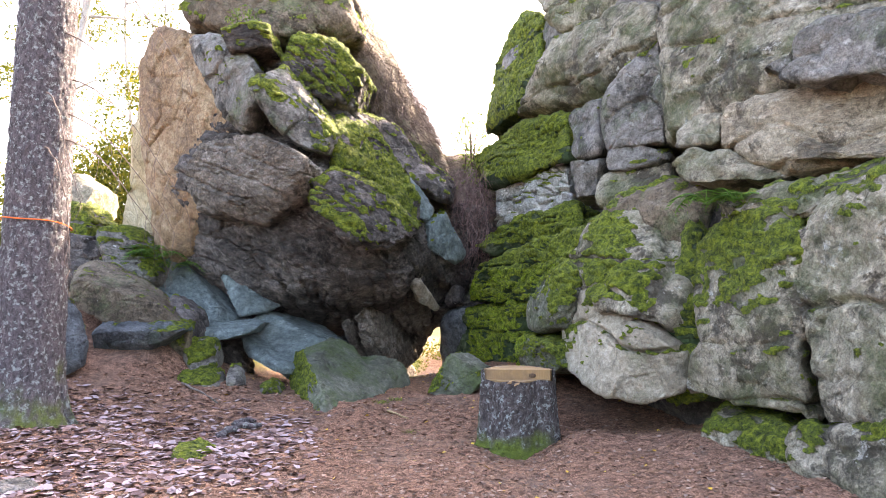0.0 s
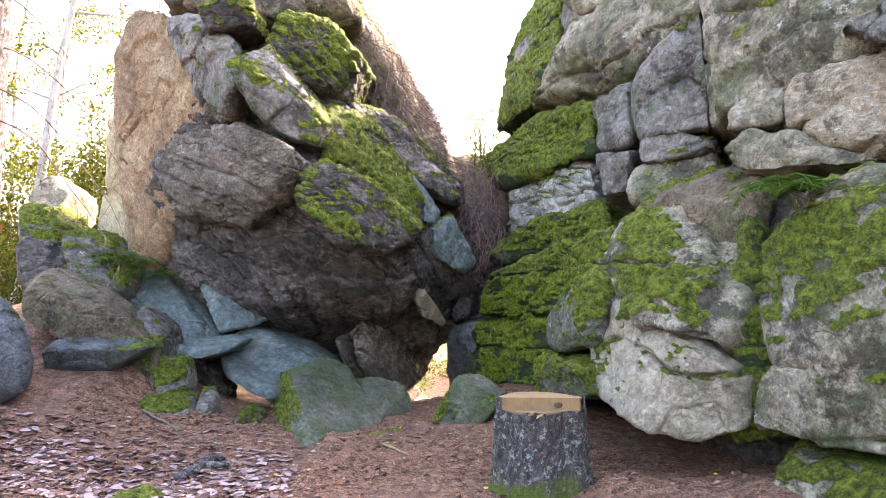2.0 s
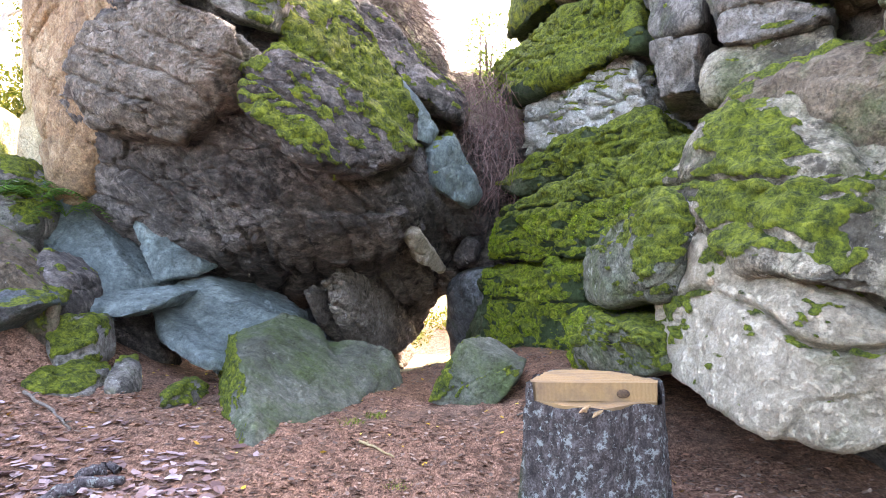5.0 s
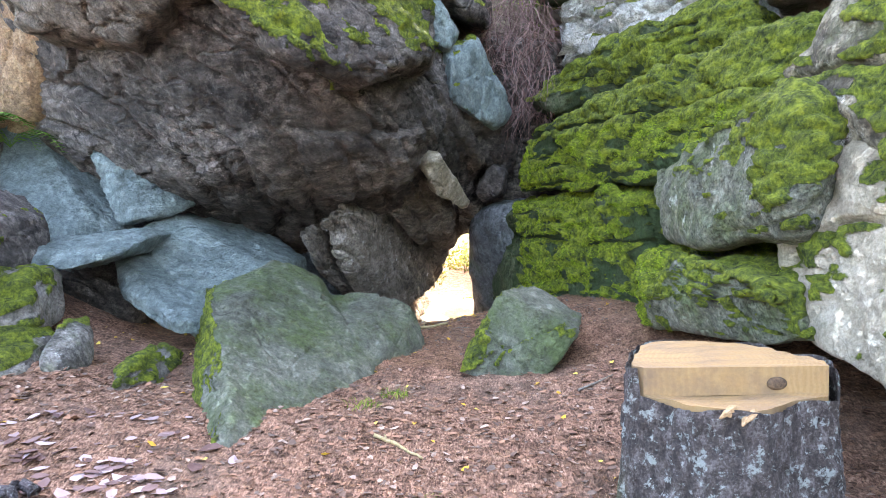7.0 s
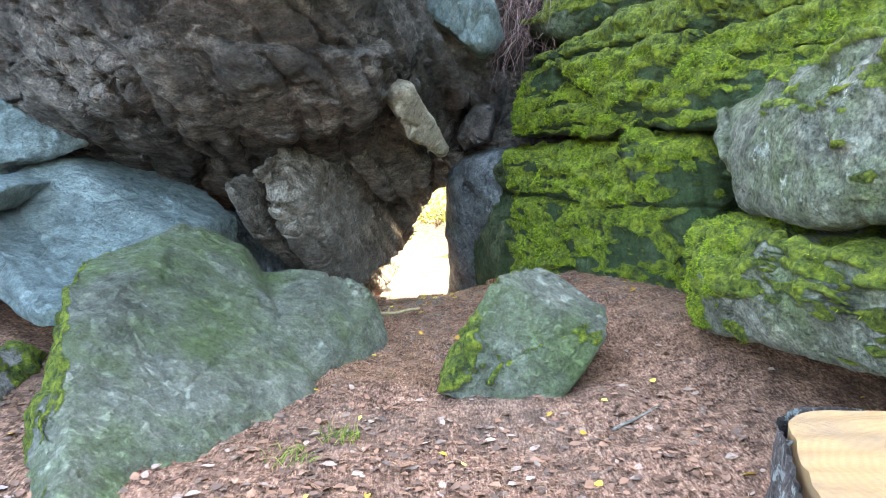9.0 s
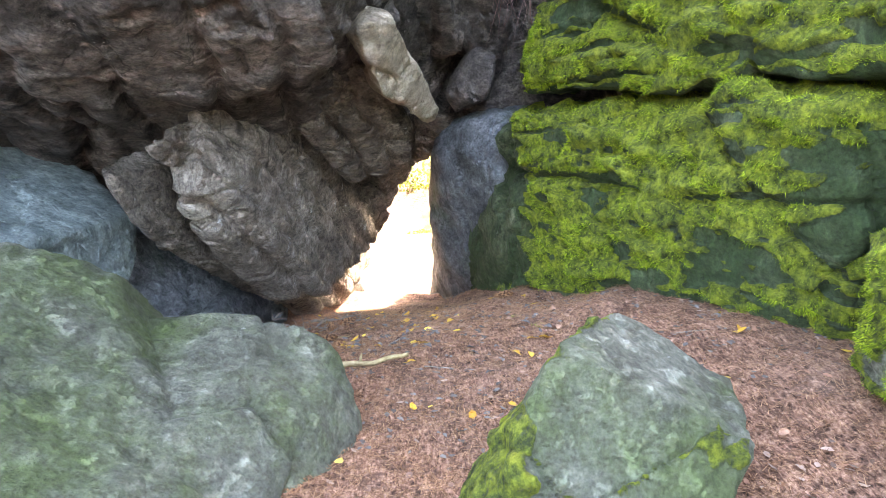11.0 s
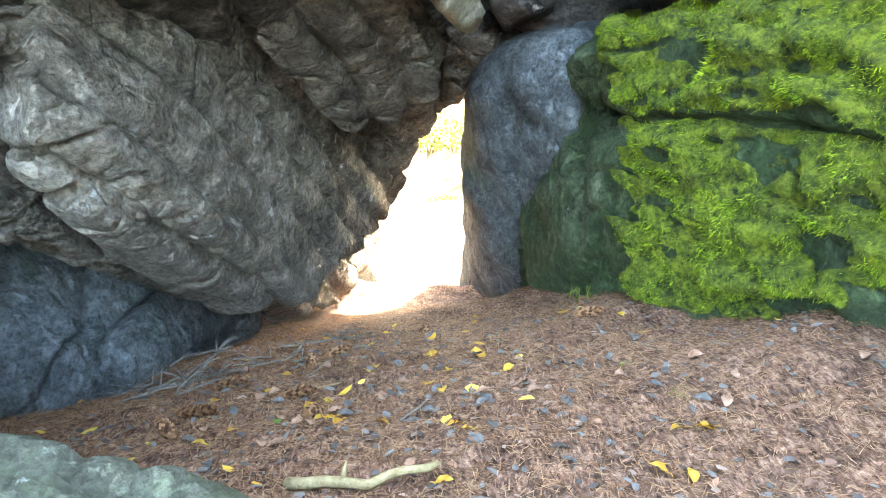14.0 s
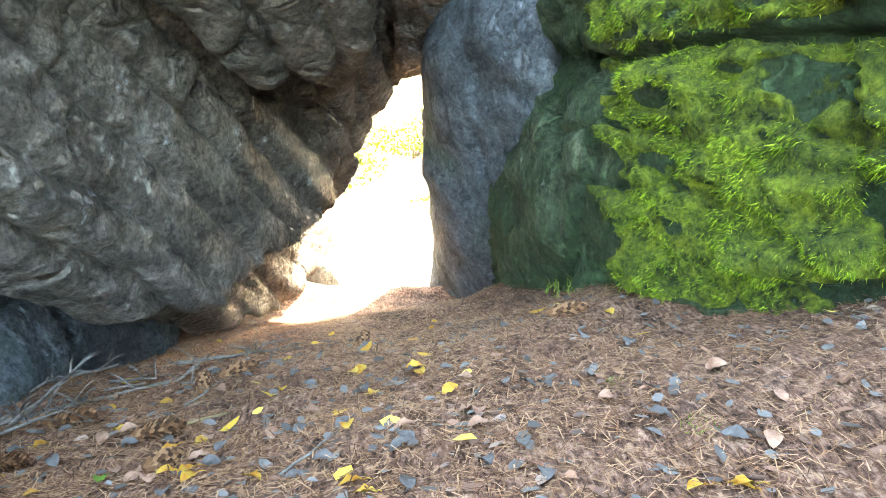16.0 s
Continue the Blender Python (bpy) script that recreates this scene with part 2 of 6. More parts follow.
def thing(name, at=(0, 0, 0), label="", category="", group="", kind=""):
    ob = new(name)
    ob.location = at
    return tagged(ob, label, category, group, kind)


GRIDS = {}


def cube_grid(n):
    """Points and quads of a cube's skin, n squares along each edge."""
    if n not in GRIDS:
        s = np.tan(np.linspace(-1, 1, n + 1) * math.pi / 4)
        u, v = [g.ravel() for g in np.meshgrid(s, s, indexing="ij")]
        one = np.ones_like(u)
        pts = np.concatenate([np.stack(q, 1) for q in ((one, u, v), (-one, v, u), (v, one, u), (u, -one, v), (u, v, one), (v, u, -one))])
        k = np.arange((n + 1) ** 2).reshape(n + 1, n + 1)
        quad = np.stack([k[:-1, :-1], k[1:, :-1], k[1:, 1:], k[:-1, 1:]], -1).reshape(-1, 4)
        quads = np.concatenate([quad + i * (n + 1) ** 2 for i in range(6)])
        _, first, inverse = np.unique(np.round(pts, 5), axis=0, return_index=True, return_inverse=True)
        GRIDS[n] = pts[first], inverse.ravel()[quads]
    return GRIDS[n]


def normals(p, quads):
    nf = np.cross(p[quads[:, 2]] - p[quads[:, 0]], p[quads[:, 3]] - p[quads[:, 1]])
    out = np.zeros_like(p)
    for c in range(4):
        np.add.at(out, quads[:, c], nf)
    return out / np.maximum(np.linalg.norm(out, axis=1, keepdims=True), 1e-9)


def chip_planes(nrm, h, corners, count, depth, seed):
    """Break flat chips off a block: planes that cut a little into its corners and edges."""
    rng = np.random.default_rng(seed)
    way = rng.normal(0, 1, (count, 3))
    way /= np.linalg.norm(way, axis=1, keepdims=True)
    reach = (corners @ way.T).max(0)
    cut = reach - np.minimum(reach, 1.1) * depth * rng.uniform(0.25, 1.0, count)
    return np.concatenate([nrm, way]), np.concatenate([h, np.maximum(cut, 0.02)])


def plates(p, b, thick, long, seed):
    """Split rock: the step of each plate between uneven bedding planes and cross joints, and the nearness of a joint."""
    along = np.cross(b, (0.25, 0.95, 0.1))
    along /= np.linalg.norm(along)
    across = np.cross(b, along)
    w = fbm(p * 1.1, 2, seed)
    s = (p @ b) / thick + w * 0.5 + fbm(p * 5.0, 2, seed + 2) * 0.12
    i = np.floor(s).astype(np.int64)
    zero = np.zeros_like(i)
    t = (p @ along) / long + hash3(i, zero, zero, seed) * 5 + fbm(p * 3.0, 2, seed + 4) * 0.35 + (s - i) * 0.25
    j = np.floor(t).astype(np.int64)
    u = (p @ across) / (long * 0.8) + hash3(i, j, zero, seed + 1) * 5 + fbm(p * 2.6, 2, seed + 6) * 0.35
    k = np.floor(u).astype(np.int64)
    fs, ft, fu = s - i, t - j, u - k
    step = hash3(i, j, k, seed + 2) - 0.5
    lean = (hash3(i, j, k, seed + 3) - 0.5) * (ft - 0.5) + (hash3(i, j, k, seed + 4) - 0.5) * (fu - 0.5) + 0.35 * (fs - 0.5)
    joint = np.minimum(np.minimum(fs, 1 - fs) * thick, np.minimum(np.minimum(ft, 1 - ft), np.minimum(fu, 1 - fu)) * long)
    return step + lean * 0.8, joint


def hull_planes(points):
    """The planes round a handful of corners: outward normals and distances from their middle."""
    bm = bmesh.new()
    for p in points:
        bm.verts.new(p)
    bmesh.ops.convex_hull(bm, input=bm.verts[:])
    mid = np.mean([v.co[:] for v in bm.verts if v.link_faces], axis=0)
    found = []
    for f in sorted(bm.faces, key=lambda f: -f.calc_area()):
        nrm = np.array(f.normal)
        h = float(nrm @ (np.array(f.calc_center_median()) - mid))
        if h < 0:
            nrm, h = -nrm, -h
        if f.calc_area() > 1e-4 and all(nrm @ g < 0.965 for g, _ in found):
            found.append((nrm, max(h, 0.02)))
    bm.free()
    return mid, np.array([g for g, _ in found]), np.array([h for _, h in found])


RES = {4: 12, 5: 26, 6: 40, 7: 68, 8: 130}
MOSSY = []          # moss-covered skin, to carry tufts later
LOOKS = {"pitted": "pitted grey-green", "needles": "needle-strewn", "knob": "tan-grey", "bluedark": "dark blue-grey", "umber": "brownish grey", "tan": "tan", "cream": "sunlit-painted cream", "dark": "shade-darkened grey-brown", "grey": "grey", "blue": "blue-grey", "pale": "pale grey", "white": "whitish", "sand": "sand-coloured",
         "green": "green-filmed", "blocks": "pale jointed", "boulder": "grey-green", "earth": "earth-covered brown"}
COUNT = [0]


def stone(parent, name, front, back, sink, k="grey", lv=5, moss=0.0, facet=0.0, sharp=None, bed=None, rough=1.0, mossway=(0, 0, 0.75), spots=(), tufts=1, groove=1.0, chips=None):
    """A weathered block: the corners of its front, carried back by a depth, worn round, cracked along its bedding and roughened."""
    COUNT[0] += 1
    seed = COUNT[0] * 7
    pts = [Vector(p) for p in front]
    if any(back):
        pts += [p + Vector(back) for p in pts]
    if sink:
        pts += [p - Vector((0, 0, sink)) for p in pts]
    leaning = parent is not None and parent.name == "leaning_rock"
    if sharp is None:
        sharp = 34 if leaning or parent is None else 20
    mid, nrm, h = hull_planes(pts)
    ext = np.ptp(np.array([p[:] for p in pts]), axis=0) / 2
    cube, quads = cube_grid(RES[lv])
    d = cube / np.linalg.norm(cube, axis=1, keepdims=True)
    d = (d + np.array([0.0, -0.38, 0.0])) * ext
    d /= np.linalg.norm(d, axis=1, keepdims=True)
    if chips is None:
        chips = 34 if leaning else 26 if parent is None else 4
    nrm, h = chip_planes(nrm, h, np.array([q[:] for q in pts]) - mid, chips, 0.13 if leaning else 0.11, seed + 1)
    a = np.maximum(d @ nrm.T, 0) / h
    p = mid + d * ((a ** sharp).sum(1) ** (-1 / sharp) * 1.03)[:, None]
    size = min(float(np.median(ext)), 1.4)
    nv = normals(p, quads)
    if bed is None:
        bed = (0.58, 0.34, 0.74) if leaning else (0.12, 0.05, 1.0)
    b = np.array(bed) / np.linalg.norm(bed)
    if facet:
        rough *= 0.3 if leaning else 0.5
    off = fbm(p * 0.9, 3, seed) * 0.17 * size * rough + fbm(p * 4.0, 3, seed + 3) * 0.06 * min(size, 1) * rough
    # bedding: narrow grooves at uneven heights
    level = (p @ b) / (0.45 if leaning else 0.62) + fbm(p * 0.8, 2, seed + 5) * (0.22 if k == "green" else 0.9) + seed
    fr = np.abs(level - np.round(level))
    keep = hash3(np.round(level).astype(np.int64), np.zeros(len(p), np.int64) + seed, np.zeros(len(p), np.int64), 3)
    cut = np.exp(-(fr / (0.035 if k == "green" else 0.05)) ** 2) * (keep > 0.45) * (0.4 + 0.6 * smooth(-0.2, 0.2, fbm(p * 1.1, 2, seed + 9)))
    off -= cut * (0.03 if leaning else 0.09) * groove * size
    if k == "green":
        thin = (p @ b) / 0.19 + fbm(p * 1.3, 3, seed + 15) * 0.9
        thin = np.abs(thin - np.round(thin))
        split = np.exp(-(thin / 0.10) ** 2) * smooth(-0.05, 0.25, fbm(p * 1.7, 2, seed + 19))
        off -= split * 0.035 + 0.03 * (thin - 0.25)
        cut = np.maximum(cut, split)
    if facet and k in ("dark", "umber", "knob"):
        thick = 0.12 + 0.12 * size
        step, joint = plates(p, b, thick, 0.35 + 1.35 * size, seed)
        step2, joint2 = plates(p, b, thick * 0.5, 0.3 + 0.55 * size, seed + 31)
        off += step * facet * 1.15 + step2 * facet * 0.38
        off -= np.exp(-(joint / 0.022) ** 2) * (0.03 + 0.4 * facet) + np.exp(-(joint2 / 0.014) ** 2) * 0.16 * facet
    elif facet:
        plane, edge = cells(p / (0.4 + 0.25 * size) + fbm(p * 2, 2, seed)[:, None] * 0.15, seed)
        off += plane * facet * 1.1 - np.exp(-(edge / 0.035) ** 2) * (facet * 0.5 + (0.03 if leaning else 0.0))
    else:
        plane, edge = cells(p / (0.9 * max(size, 0.35)), seed)
        off += plane * 0.05 * size - np.exp(-(edge / 0.06) ** 2) * 0.03 * size
    if lv >= 6:
        off += fbm(p * 11.0, 3, seed + 23) * 0.022
    if k == "blocks":
        plane, edge = cells(p / np.array([0.55, 0.55, 0.34]), seed)
        off += plane * 0.08 - np.exp(-(edge / 0.09) ** 2) * 0.10
    p = p + nv * off[:, None]
    nv = normals(p, quads)
    cover = np.zeros(len(p))
    if moss:
        up = nv @ np.array(mossway)
        for sx, sy, sz, sr in spots:
            up = up + (0.75 if sr > 0 else -1.8) * np.exp(-((p - np.array([sx, sy, sz])) ** 2).sum(1) / sr ** 2)
        cover = smooth(-0.18, 0.22, up + fbm(p * 1.2, 3, 91) * 0.95 + fbm(p * np.array([4.0, 4.0, 7.5]), 3, 95) * 1.0 + (moss - 0.80) * 1.5)
        cover = cover * (1 - 0.85 * cut) * (1.0 if tufts else 0.62)
        p = p + nv * (cover * (0.03 + 0.085 * fbm(p * np.array([8.0, 8.0, 13.0]), 3, 97)))[:, None]
    ob = part(name, p, quads, ROCK[k], parent)
    at = ob.data.attributes.new("moss", "FLOAT", "POINT")
    at.data.foreach_set("value", cover.astype(np.float32))
    if moss >= 0.3 and tufts:
        MOSSY.append((p, nv, quads, cover))
    look_of = LOOKS[k] + " sandstone " + name.replace("_", " ")
    cover_of = " thick with green moss" if moss > 0.55 else " with patches of green moss" if moss > 0.25 else " with bare weathered faces"
    if parent:
        ob["label"] = look_of + cover_of
    else:
        tagged(ob, look_of + cover_of + " on the ground", "rock", "fallen rocks")
    return ob


# ---- ground ----
LEVELS = [(0,0,-.1),(0,5,-.25),(.9,8.9,-.31),(1,9.6,-.3),(0,12.5,.12),(-.2,12.0,.12),(.5,11.95,.18),(.3,11.6,-.02),(4,5,-.05),(-5,5,.1),(-3.1,9.3,-.15),(-4.3,9.1,.15),(-7,10,.9),(-.45,9.9,-.16),(.2,9.2,-.2),(2.1,8.3,-.1),(1.7,9.1,.02),(3,8.2,.15),(-2.7,11.9,.12),(-3.3,11.7,.35),(-5,12.5,1.0),(-6.5,14,1.7),(-.7,11.5,.03),(0,13.7,.25),(1.0,15,.35),(1.28,13.65,.53),(1.14,14.24,.45),(.7,16.1,.08),(1.5,12.8,.5),(.5,14.8,.2),(-.4,15,.04),(-1,14.3,.12),(.0,18.4,-.9),(-.7,21.7,-1.35),(0,28,-1.7),(-7.5,18,2.2),(-9,26,3.0),(-12,10,2.0),(12,10,.5),(0,-8,.1),(-.2,16,-.13),(-.1,17,-.42),(-.9,15.9,-.16),(-.75,17,-.42),(-1.3,15.3,-.02),(-1.5,15.75,-.32),(-1.9,15.5,-.3),(-1.25,16.1,-.35),(1.15,13.95,.53)]


def ground_z(x, y):
    """The ground's height: a smooth blend of a few levelled spots."""
    x, y = np.asarray(x, float), np.asarray(y, float)
    top, under = np.zeros_like(x), np.zeros_like(x)
    for gx, gy, g in LEVELS:
        w = 1 / ((gx - x) ** 2 + (gy - y) ** 2 + 0.15) ** 1.6
        top += w * g
        under += w
    return top / under


def spread(lo, hi, fine_lo, fine_hi, step, growth):
    a = list(np.arange(fine_lo, fine_hi + step / 2, step))
    d = step
    while a[-1] < hi:
        d *= growth
        a.append(a[-1] + d)
    d = step
    while a[0] > lo:
        d *= growth
        a.insert(0, a[0] - d)
    return np.array(a)


def needle_floor():
    m, n, l, bsdf = material("needle_litter")
    pos = n.new("ShaderNodeNewGeometry").outputs["Position"]
    broad = tex(n, l, pos, "noise", 0.8, 5, 0.6)
    fine = tex(n, l, pos, "noise", 38.0, 7, 0.75)
    straw = tex(n, l, pos, "noise", 90.0, 4, 0.7, (1.0, 0.25, 1.0))
    tone = ramp(n, l, mix(n, l, 0.55, fine, straw), [(0.38, (0.03, 0.018, 0.013)), (0.5, (0.215, 0.115, 0.078)), (0.62, (0.46, 0.285, 0.20))])
    tone = mix(n, l, 0.85, tone, ramp(n, l, tex(n, l, pos, "noise", 8.0, 8, 0.8), [(0.4, 0.35), (0.5, 0.95), (0.6, 1.5)]), "MULTIPLY")
    grey = ramp(n, l, broad, [(0.5, 0.0), (0.68, 0.5)])
    tone = mix(n, l, grey, tone, (0.16, 0.12, 0.095))
    att = n.new("ShaderNodeAttribute")
    att.attribute_name = "sand"
    pale = ramp(n, l, tex(n, l, pos, "noise", 3.0, 8, 0.7), [(0.4, (0.30, 0.24, 0.16)), (0.6, (0.42, 0.36, 0.27))])
    tone = mix(n, l, att.outputs["Fac"], tone, pale)
    att2 = n.new("ShaderNodeAttribute")
    att2.attribute_name = "grass"
    meadow = ramp(n, l, tex(n, l, pos, "noise", 2.2, 8, 0.7), [(0.38, (0.04, 0.055, 0.008)), (0.62, (0.11, 0.115, 0.018))])
    tone = mix(n, l, att2.outputs["Fac"], tone, meadow)
    l.new(tone, bsdf.inputs["Base Color"])
    bsdf.inputs["Roughness"].default_value = 0.95
    bsdf.inputs["Specular IOR Level"].default_value = 0.15
    bump(n, l, bsdf, mix(n, l, 0.5, fine, straw), 1.0, 0.03)
    return m


def surface_z(x, y):
    """The ground with its small unevenness."""
    x, y = np.asarray(x, float), np.asarray(y, float)
    p2 = np.stack([x, y, 0 * x], 1)
    near = np.exp(-((x / 9) ** 2 + ((y - 10) / 14) ** 2))
    return ground_z(x, y) + fbm(p2 * 0.9, 3, 5) * 0.08 + (fbm(p2 * 4.0, 3, 8) * 0.045 + fbm(p2 * 14, 2, 12) * 0.022) * near


def build_ground():
    xs = spread(-140, 140, -6, 5, 0.07, 1.09)
    ys = spread(-60, 220, 3, 19, 0.07, 1.09)
    gx, gy = [g.ravel() for g in np.meshgrid(xs, ys, indexing="ij")]
    z = surface_z(gx, gy)
    p2 = np.stack([gx, gy, 0 * gx], 1)
    k = np.arange(len(gx)).reshape(len(xs), len(ys))
    quads = np.stack([k[:-1, :-1], k[1:, :-1], k[1:, 1:], k[:-1, 1:]], -1).reshape(-1, 4)
    ob = part("ground", np.stack([gx, gy, z], 1), quads, NEEDLES)
    behind = smooth(18.0, 20.0, gy + fbm(p2 * 0.7, 3, 31) * 1.5) 
    sand = behind * smooth(25, 22, gy + fbm(p2 * 0.4, 3, 33) * 3) * smooth(-4.5, -3.5, gx)
    far = np.maximum(smooth(21.5, 24, gy), smooth(15.5, 17.5, gy) * smooth(-3.5, -4.5, gx))
    grass = far * smooth(-0.25, 0.15, fbm(p2 * 0.5, 3, 37))
    for name, v in (("sand", sand), ("grass", grass)):
        ob.data.attributes.new(name, "FLOAT", "POINT").data.foreach_set("value", v.astype(np.float32))
    return tagged(ob, "forest floor of reddish spruce needles and dead leaves", "ground", kind="structure")


NEEDLES = needle_floor()
ROCK["needles"] = NEEDLES
ground = build_ground()

# ---- rocks ----
leaning_rock = thing("leaning_rock", (0, 0, 0), "huge leaning overhanging sandstone outcrop with dark underside and mossy ledges", "rock", kind="structure")
cliff = thing("cliff", (0, 0, 0), "tall layered pale sandstone cliff of rounded mossy blocks", "cliff", kind="structure")
# rocks begin
stone(leaning_rock, 'tower', [(-6.08, 15.50, 7.63), (-4.98, 14.60, 7.10), (-4.28, 13.75, 5.64), (-3.72, 13.35, 4.54), (-4.24, 13.75, 4.05), (-5.13, 14.70, 3.11), (-5.42, 15.30, 1.79), (-5.76, 15.30, 1.67), (-5.96, 15.00, 3.94), (-6.43, 15.30, 5.63), (-6.48, 15.50, 7.02)], (-0.2, 2.5, 0), 0.00, k="tan", lv=7, facet=.05, sharp=40)
stone(leaning_rock, 'tower_flank', [(-6.78, 16.00, 6.13), (-6.49, 16.00, 5.51), (-6.38, 16.20, 4.50), (-6.49, 16.50, 2.80), (-7.52, 17.00, 2.96), (-7.12, 16.50, 5.19)], (0.5, 2.5, 0), 0.00, k="cream", lv=5)
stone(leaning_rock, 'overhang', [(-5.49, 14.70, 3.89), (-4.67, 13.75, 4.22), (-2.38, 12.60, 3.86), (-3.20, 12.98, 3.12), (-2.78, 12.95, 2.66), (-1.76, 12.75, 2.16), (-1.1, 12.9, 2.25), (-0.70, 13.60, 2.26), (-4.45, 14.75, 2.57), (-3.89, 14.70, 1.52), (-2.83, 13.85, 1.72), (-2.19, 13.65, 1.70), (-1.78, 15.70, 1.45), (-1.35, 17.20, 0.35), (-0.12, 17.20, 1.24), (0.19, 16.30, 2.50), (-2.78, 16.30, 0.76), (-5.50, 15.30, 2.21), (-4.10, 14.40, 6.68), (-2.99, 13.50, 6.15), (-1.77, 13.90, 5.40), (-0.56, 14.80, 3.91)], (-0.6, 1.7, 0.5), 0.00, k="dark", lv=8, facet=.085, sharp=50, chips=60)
stone(leaning_rock, 'nose_block', [(-4.75, 13.40, 4.03), (-4.28, 13.20, 4.48), (-3.31, 12.40, 4.43), (-2.73, 12.00, 4.27), (-2.09, 11.65, 3.80), (-2.18, 11.80, 3.55), (-2.63, 12.00, 3.42), (-3.44, 12.60, 3.42), (-4.49, 13.30, 3.26), (-3.08, 12.75, 2.94), (-2.23, 12.10, 3.34)], (0, 1.6, -0.1), 0.00, k="umber", lv=7, facet=.05, sharp=60, chips=14)
stone(leaning_rock, 'mossy_lip', [(-2.24, 11.90, 3.50), (-1.78, 11.90, 3.73), (-1.17, 12.20, 3.50), (-0.42, 12.90, 2.91), (-0.46, 12.90, 2.66), (-1.18, 11.90, 2.42), (-1.71, 11.50, 2.63), (-2.13, 11.60, 3.09)], (-0.1, 1.9, 0.25), 0.00, k="dark", lv=6, moss=.72, facet=.05, sharp=44)
stone(leaning_rock, 'grey_shoulder', [(-4.95, 14.00, 6.74), (-4.22, 13.50, 6.63), (-3.39, 12.60, 5.84), (-3.13, 12.20, 5.23), (-3.33, 12.50, 4.45), (-4.15, 13.20, 5.16), (-4.71, 13.90, 6.17)], (0, 2, 0), 0.00, k="grey", lv=6, facet=.06, sharp=44, moss=.2)
stone(leaning_rock, 'sloping_block', [(-3.29, 12.00, 5.21), (-2.73, 12.30, 5.55), (-1.90, 12.60, 4.50), (-1.88, 12.40, 4.03), (-2.45, 12.00, 4.17), (-3.18, 11.90, 4.90)], (0.2, 2, 0.2), 0.00, k="grey", lv=6, moss=.6, facet=.05, sharp=44)
stone(leaning_rock, 'mossy_crown', [(-2.99, 12.80, 5.81), (-2.69, 13.00, 6.45), (-2.02, 13.30, 6.40), (-1.46, 13.80, 5.86), (-1.76, 13.80, 5.10), (-1.90, 13.30, 5.11), (-2.81, 12.70, 5.29)], (0, 2.5, 0.3), 0.00, k="dark", lv=6, moss=.92, facet=.05)
stone(leaning_rock, 'small_crown', [(-3.91, 12.60, 6.40), (-3.10, 12.60, 6.47), (-3.04, 12.70, 6.08), (-3.81, 12.70, 5.96)], (0, 1.5, 0), 0.00, k="dark", lv=5, moss=.75)
stone(leaning_rock, 'summit', [(-5.26, 14.40, 7.14), (-5.23, 14.60, 8.64), (-3.56, 14.80, 9.46), (-2.26, 14.80, 8.61), (-1.65, 14.60, 6.99), (-3.05, 13.70, 6.65)], (0, 3, 0), 0.00, k="earth", lv=6, moss=.5, facet=.08)
stone(leaning_rock, 'mossy_layer', [(-2.00, 13.60, 5.05), (-1.47, 14.10, 5.07), (-0.54, 14.40, 3.73), (-0.43, 14.20, 2.99), (-0.89, 13.70, 3.47), (-1.83, 12.90, 3.86), (-1.91, 12.60, 4.20)], (0, 2, 0.3), 0.00, k="dark", lv=6, moss=.9)
stone(leaning_rock, 'dark_layer', [(-1.85, 14.10, 5.34), (-0.97, 14.90, 5.14), (0.19, 15.50, 4.01), (0.28, 15.40, 3.58), (-0.44, 14.60, 3.82), (-1.56, 14.00, 4.77)], (0, 2, 0.3), 0.00, k="dark", lv=6, moss=.4)
stone(leaning_rock, 'rear_slope', [(-2.20, 15.20, 8.68), (-1.78, 17.00, 7.94), (-1.10, 19.00, 7.25), (-0.27, 22.00, 6.32), (0.29, 18.00, 4.40), (0.21, 16.80, 3.05), (-1.75, 15.60, 5.74)], (-0.5, 3, -0.5), 0.00, k="earth", lv=6, moss=.1)
stone(leaning_rock, 'pale_wedge', [(-0.99, 14.10, 3.88), (-0.66, 14.40, 4.04), (-0.18, 14.90, 3.46), (-0.33, 14.60, 3.14), (-0.72, 14.10, 3.34)], (0, 1.2, 0.1), 0.00, k="blue", lv=5, moss=.1)
stone(leaning_rock, 'pale_wedge', [(-0.36, 14.60, 3.17), (0.01, 15.00, 3.41), (0.46, 15.70, 2.59), (0.28, 15.50, 2.34), (-0.36, 14.50, 2.60)], (0, 1.2, 0.1), 0.00, k="blue", lv=5, moss=.1)
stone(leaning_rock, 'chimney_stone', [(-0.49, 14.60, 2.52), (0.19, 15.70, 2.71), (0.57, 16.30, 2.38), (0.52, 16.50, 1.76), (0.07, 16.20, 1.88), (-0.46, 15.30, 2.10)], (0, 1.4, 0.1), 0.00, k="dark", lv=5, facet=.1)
stone(leaning_rock, 'white_tip', [(-0.60, 14.10, 1.83), (-0.51, 14.10, 1.97), (-0.39, 14.20, 1.94), (-0.34, 14.50, 1.79), (-0.23, 14.90, 1.69), (-0.09, 15.40, 1.46), (-0.14, 15.40, 1.39), (-0.36, 14.80, 1.50), (-0.52, 14.30, 1.67)], (-0.2, 1.0, 0.3), 0.00, k="white", lv=6, facet=.02, sharp=80, chips=8)
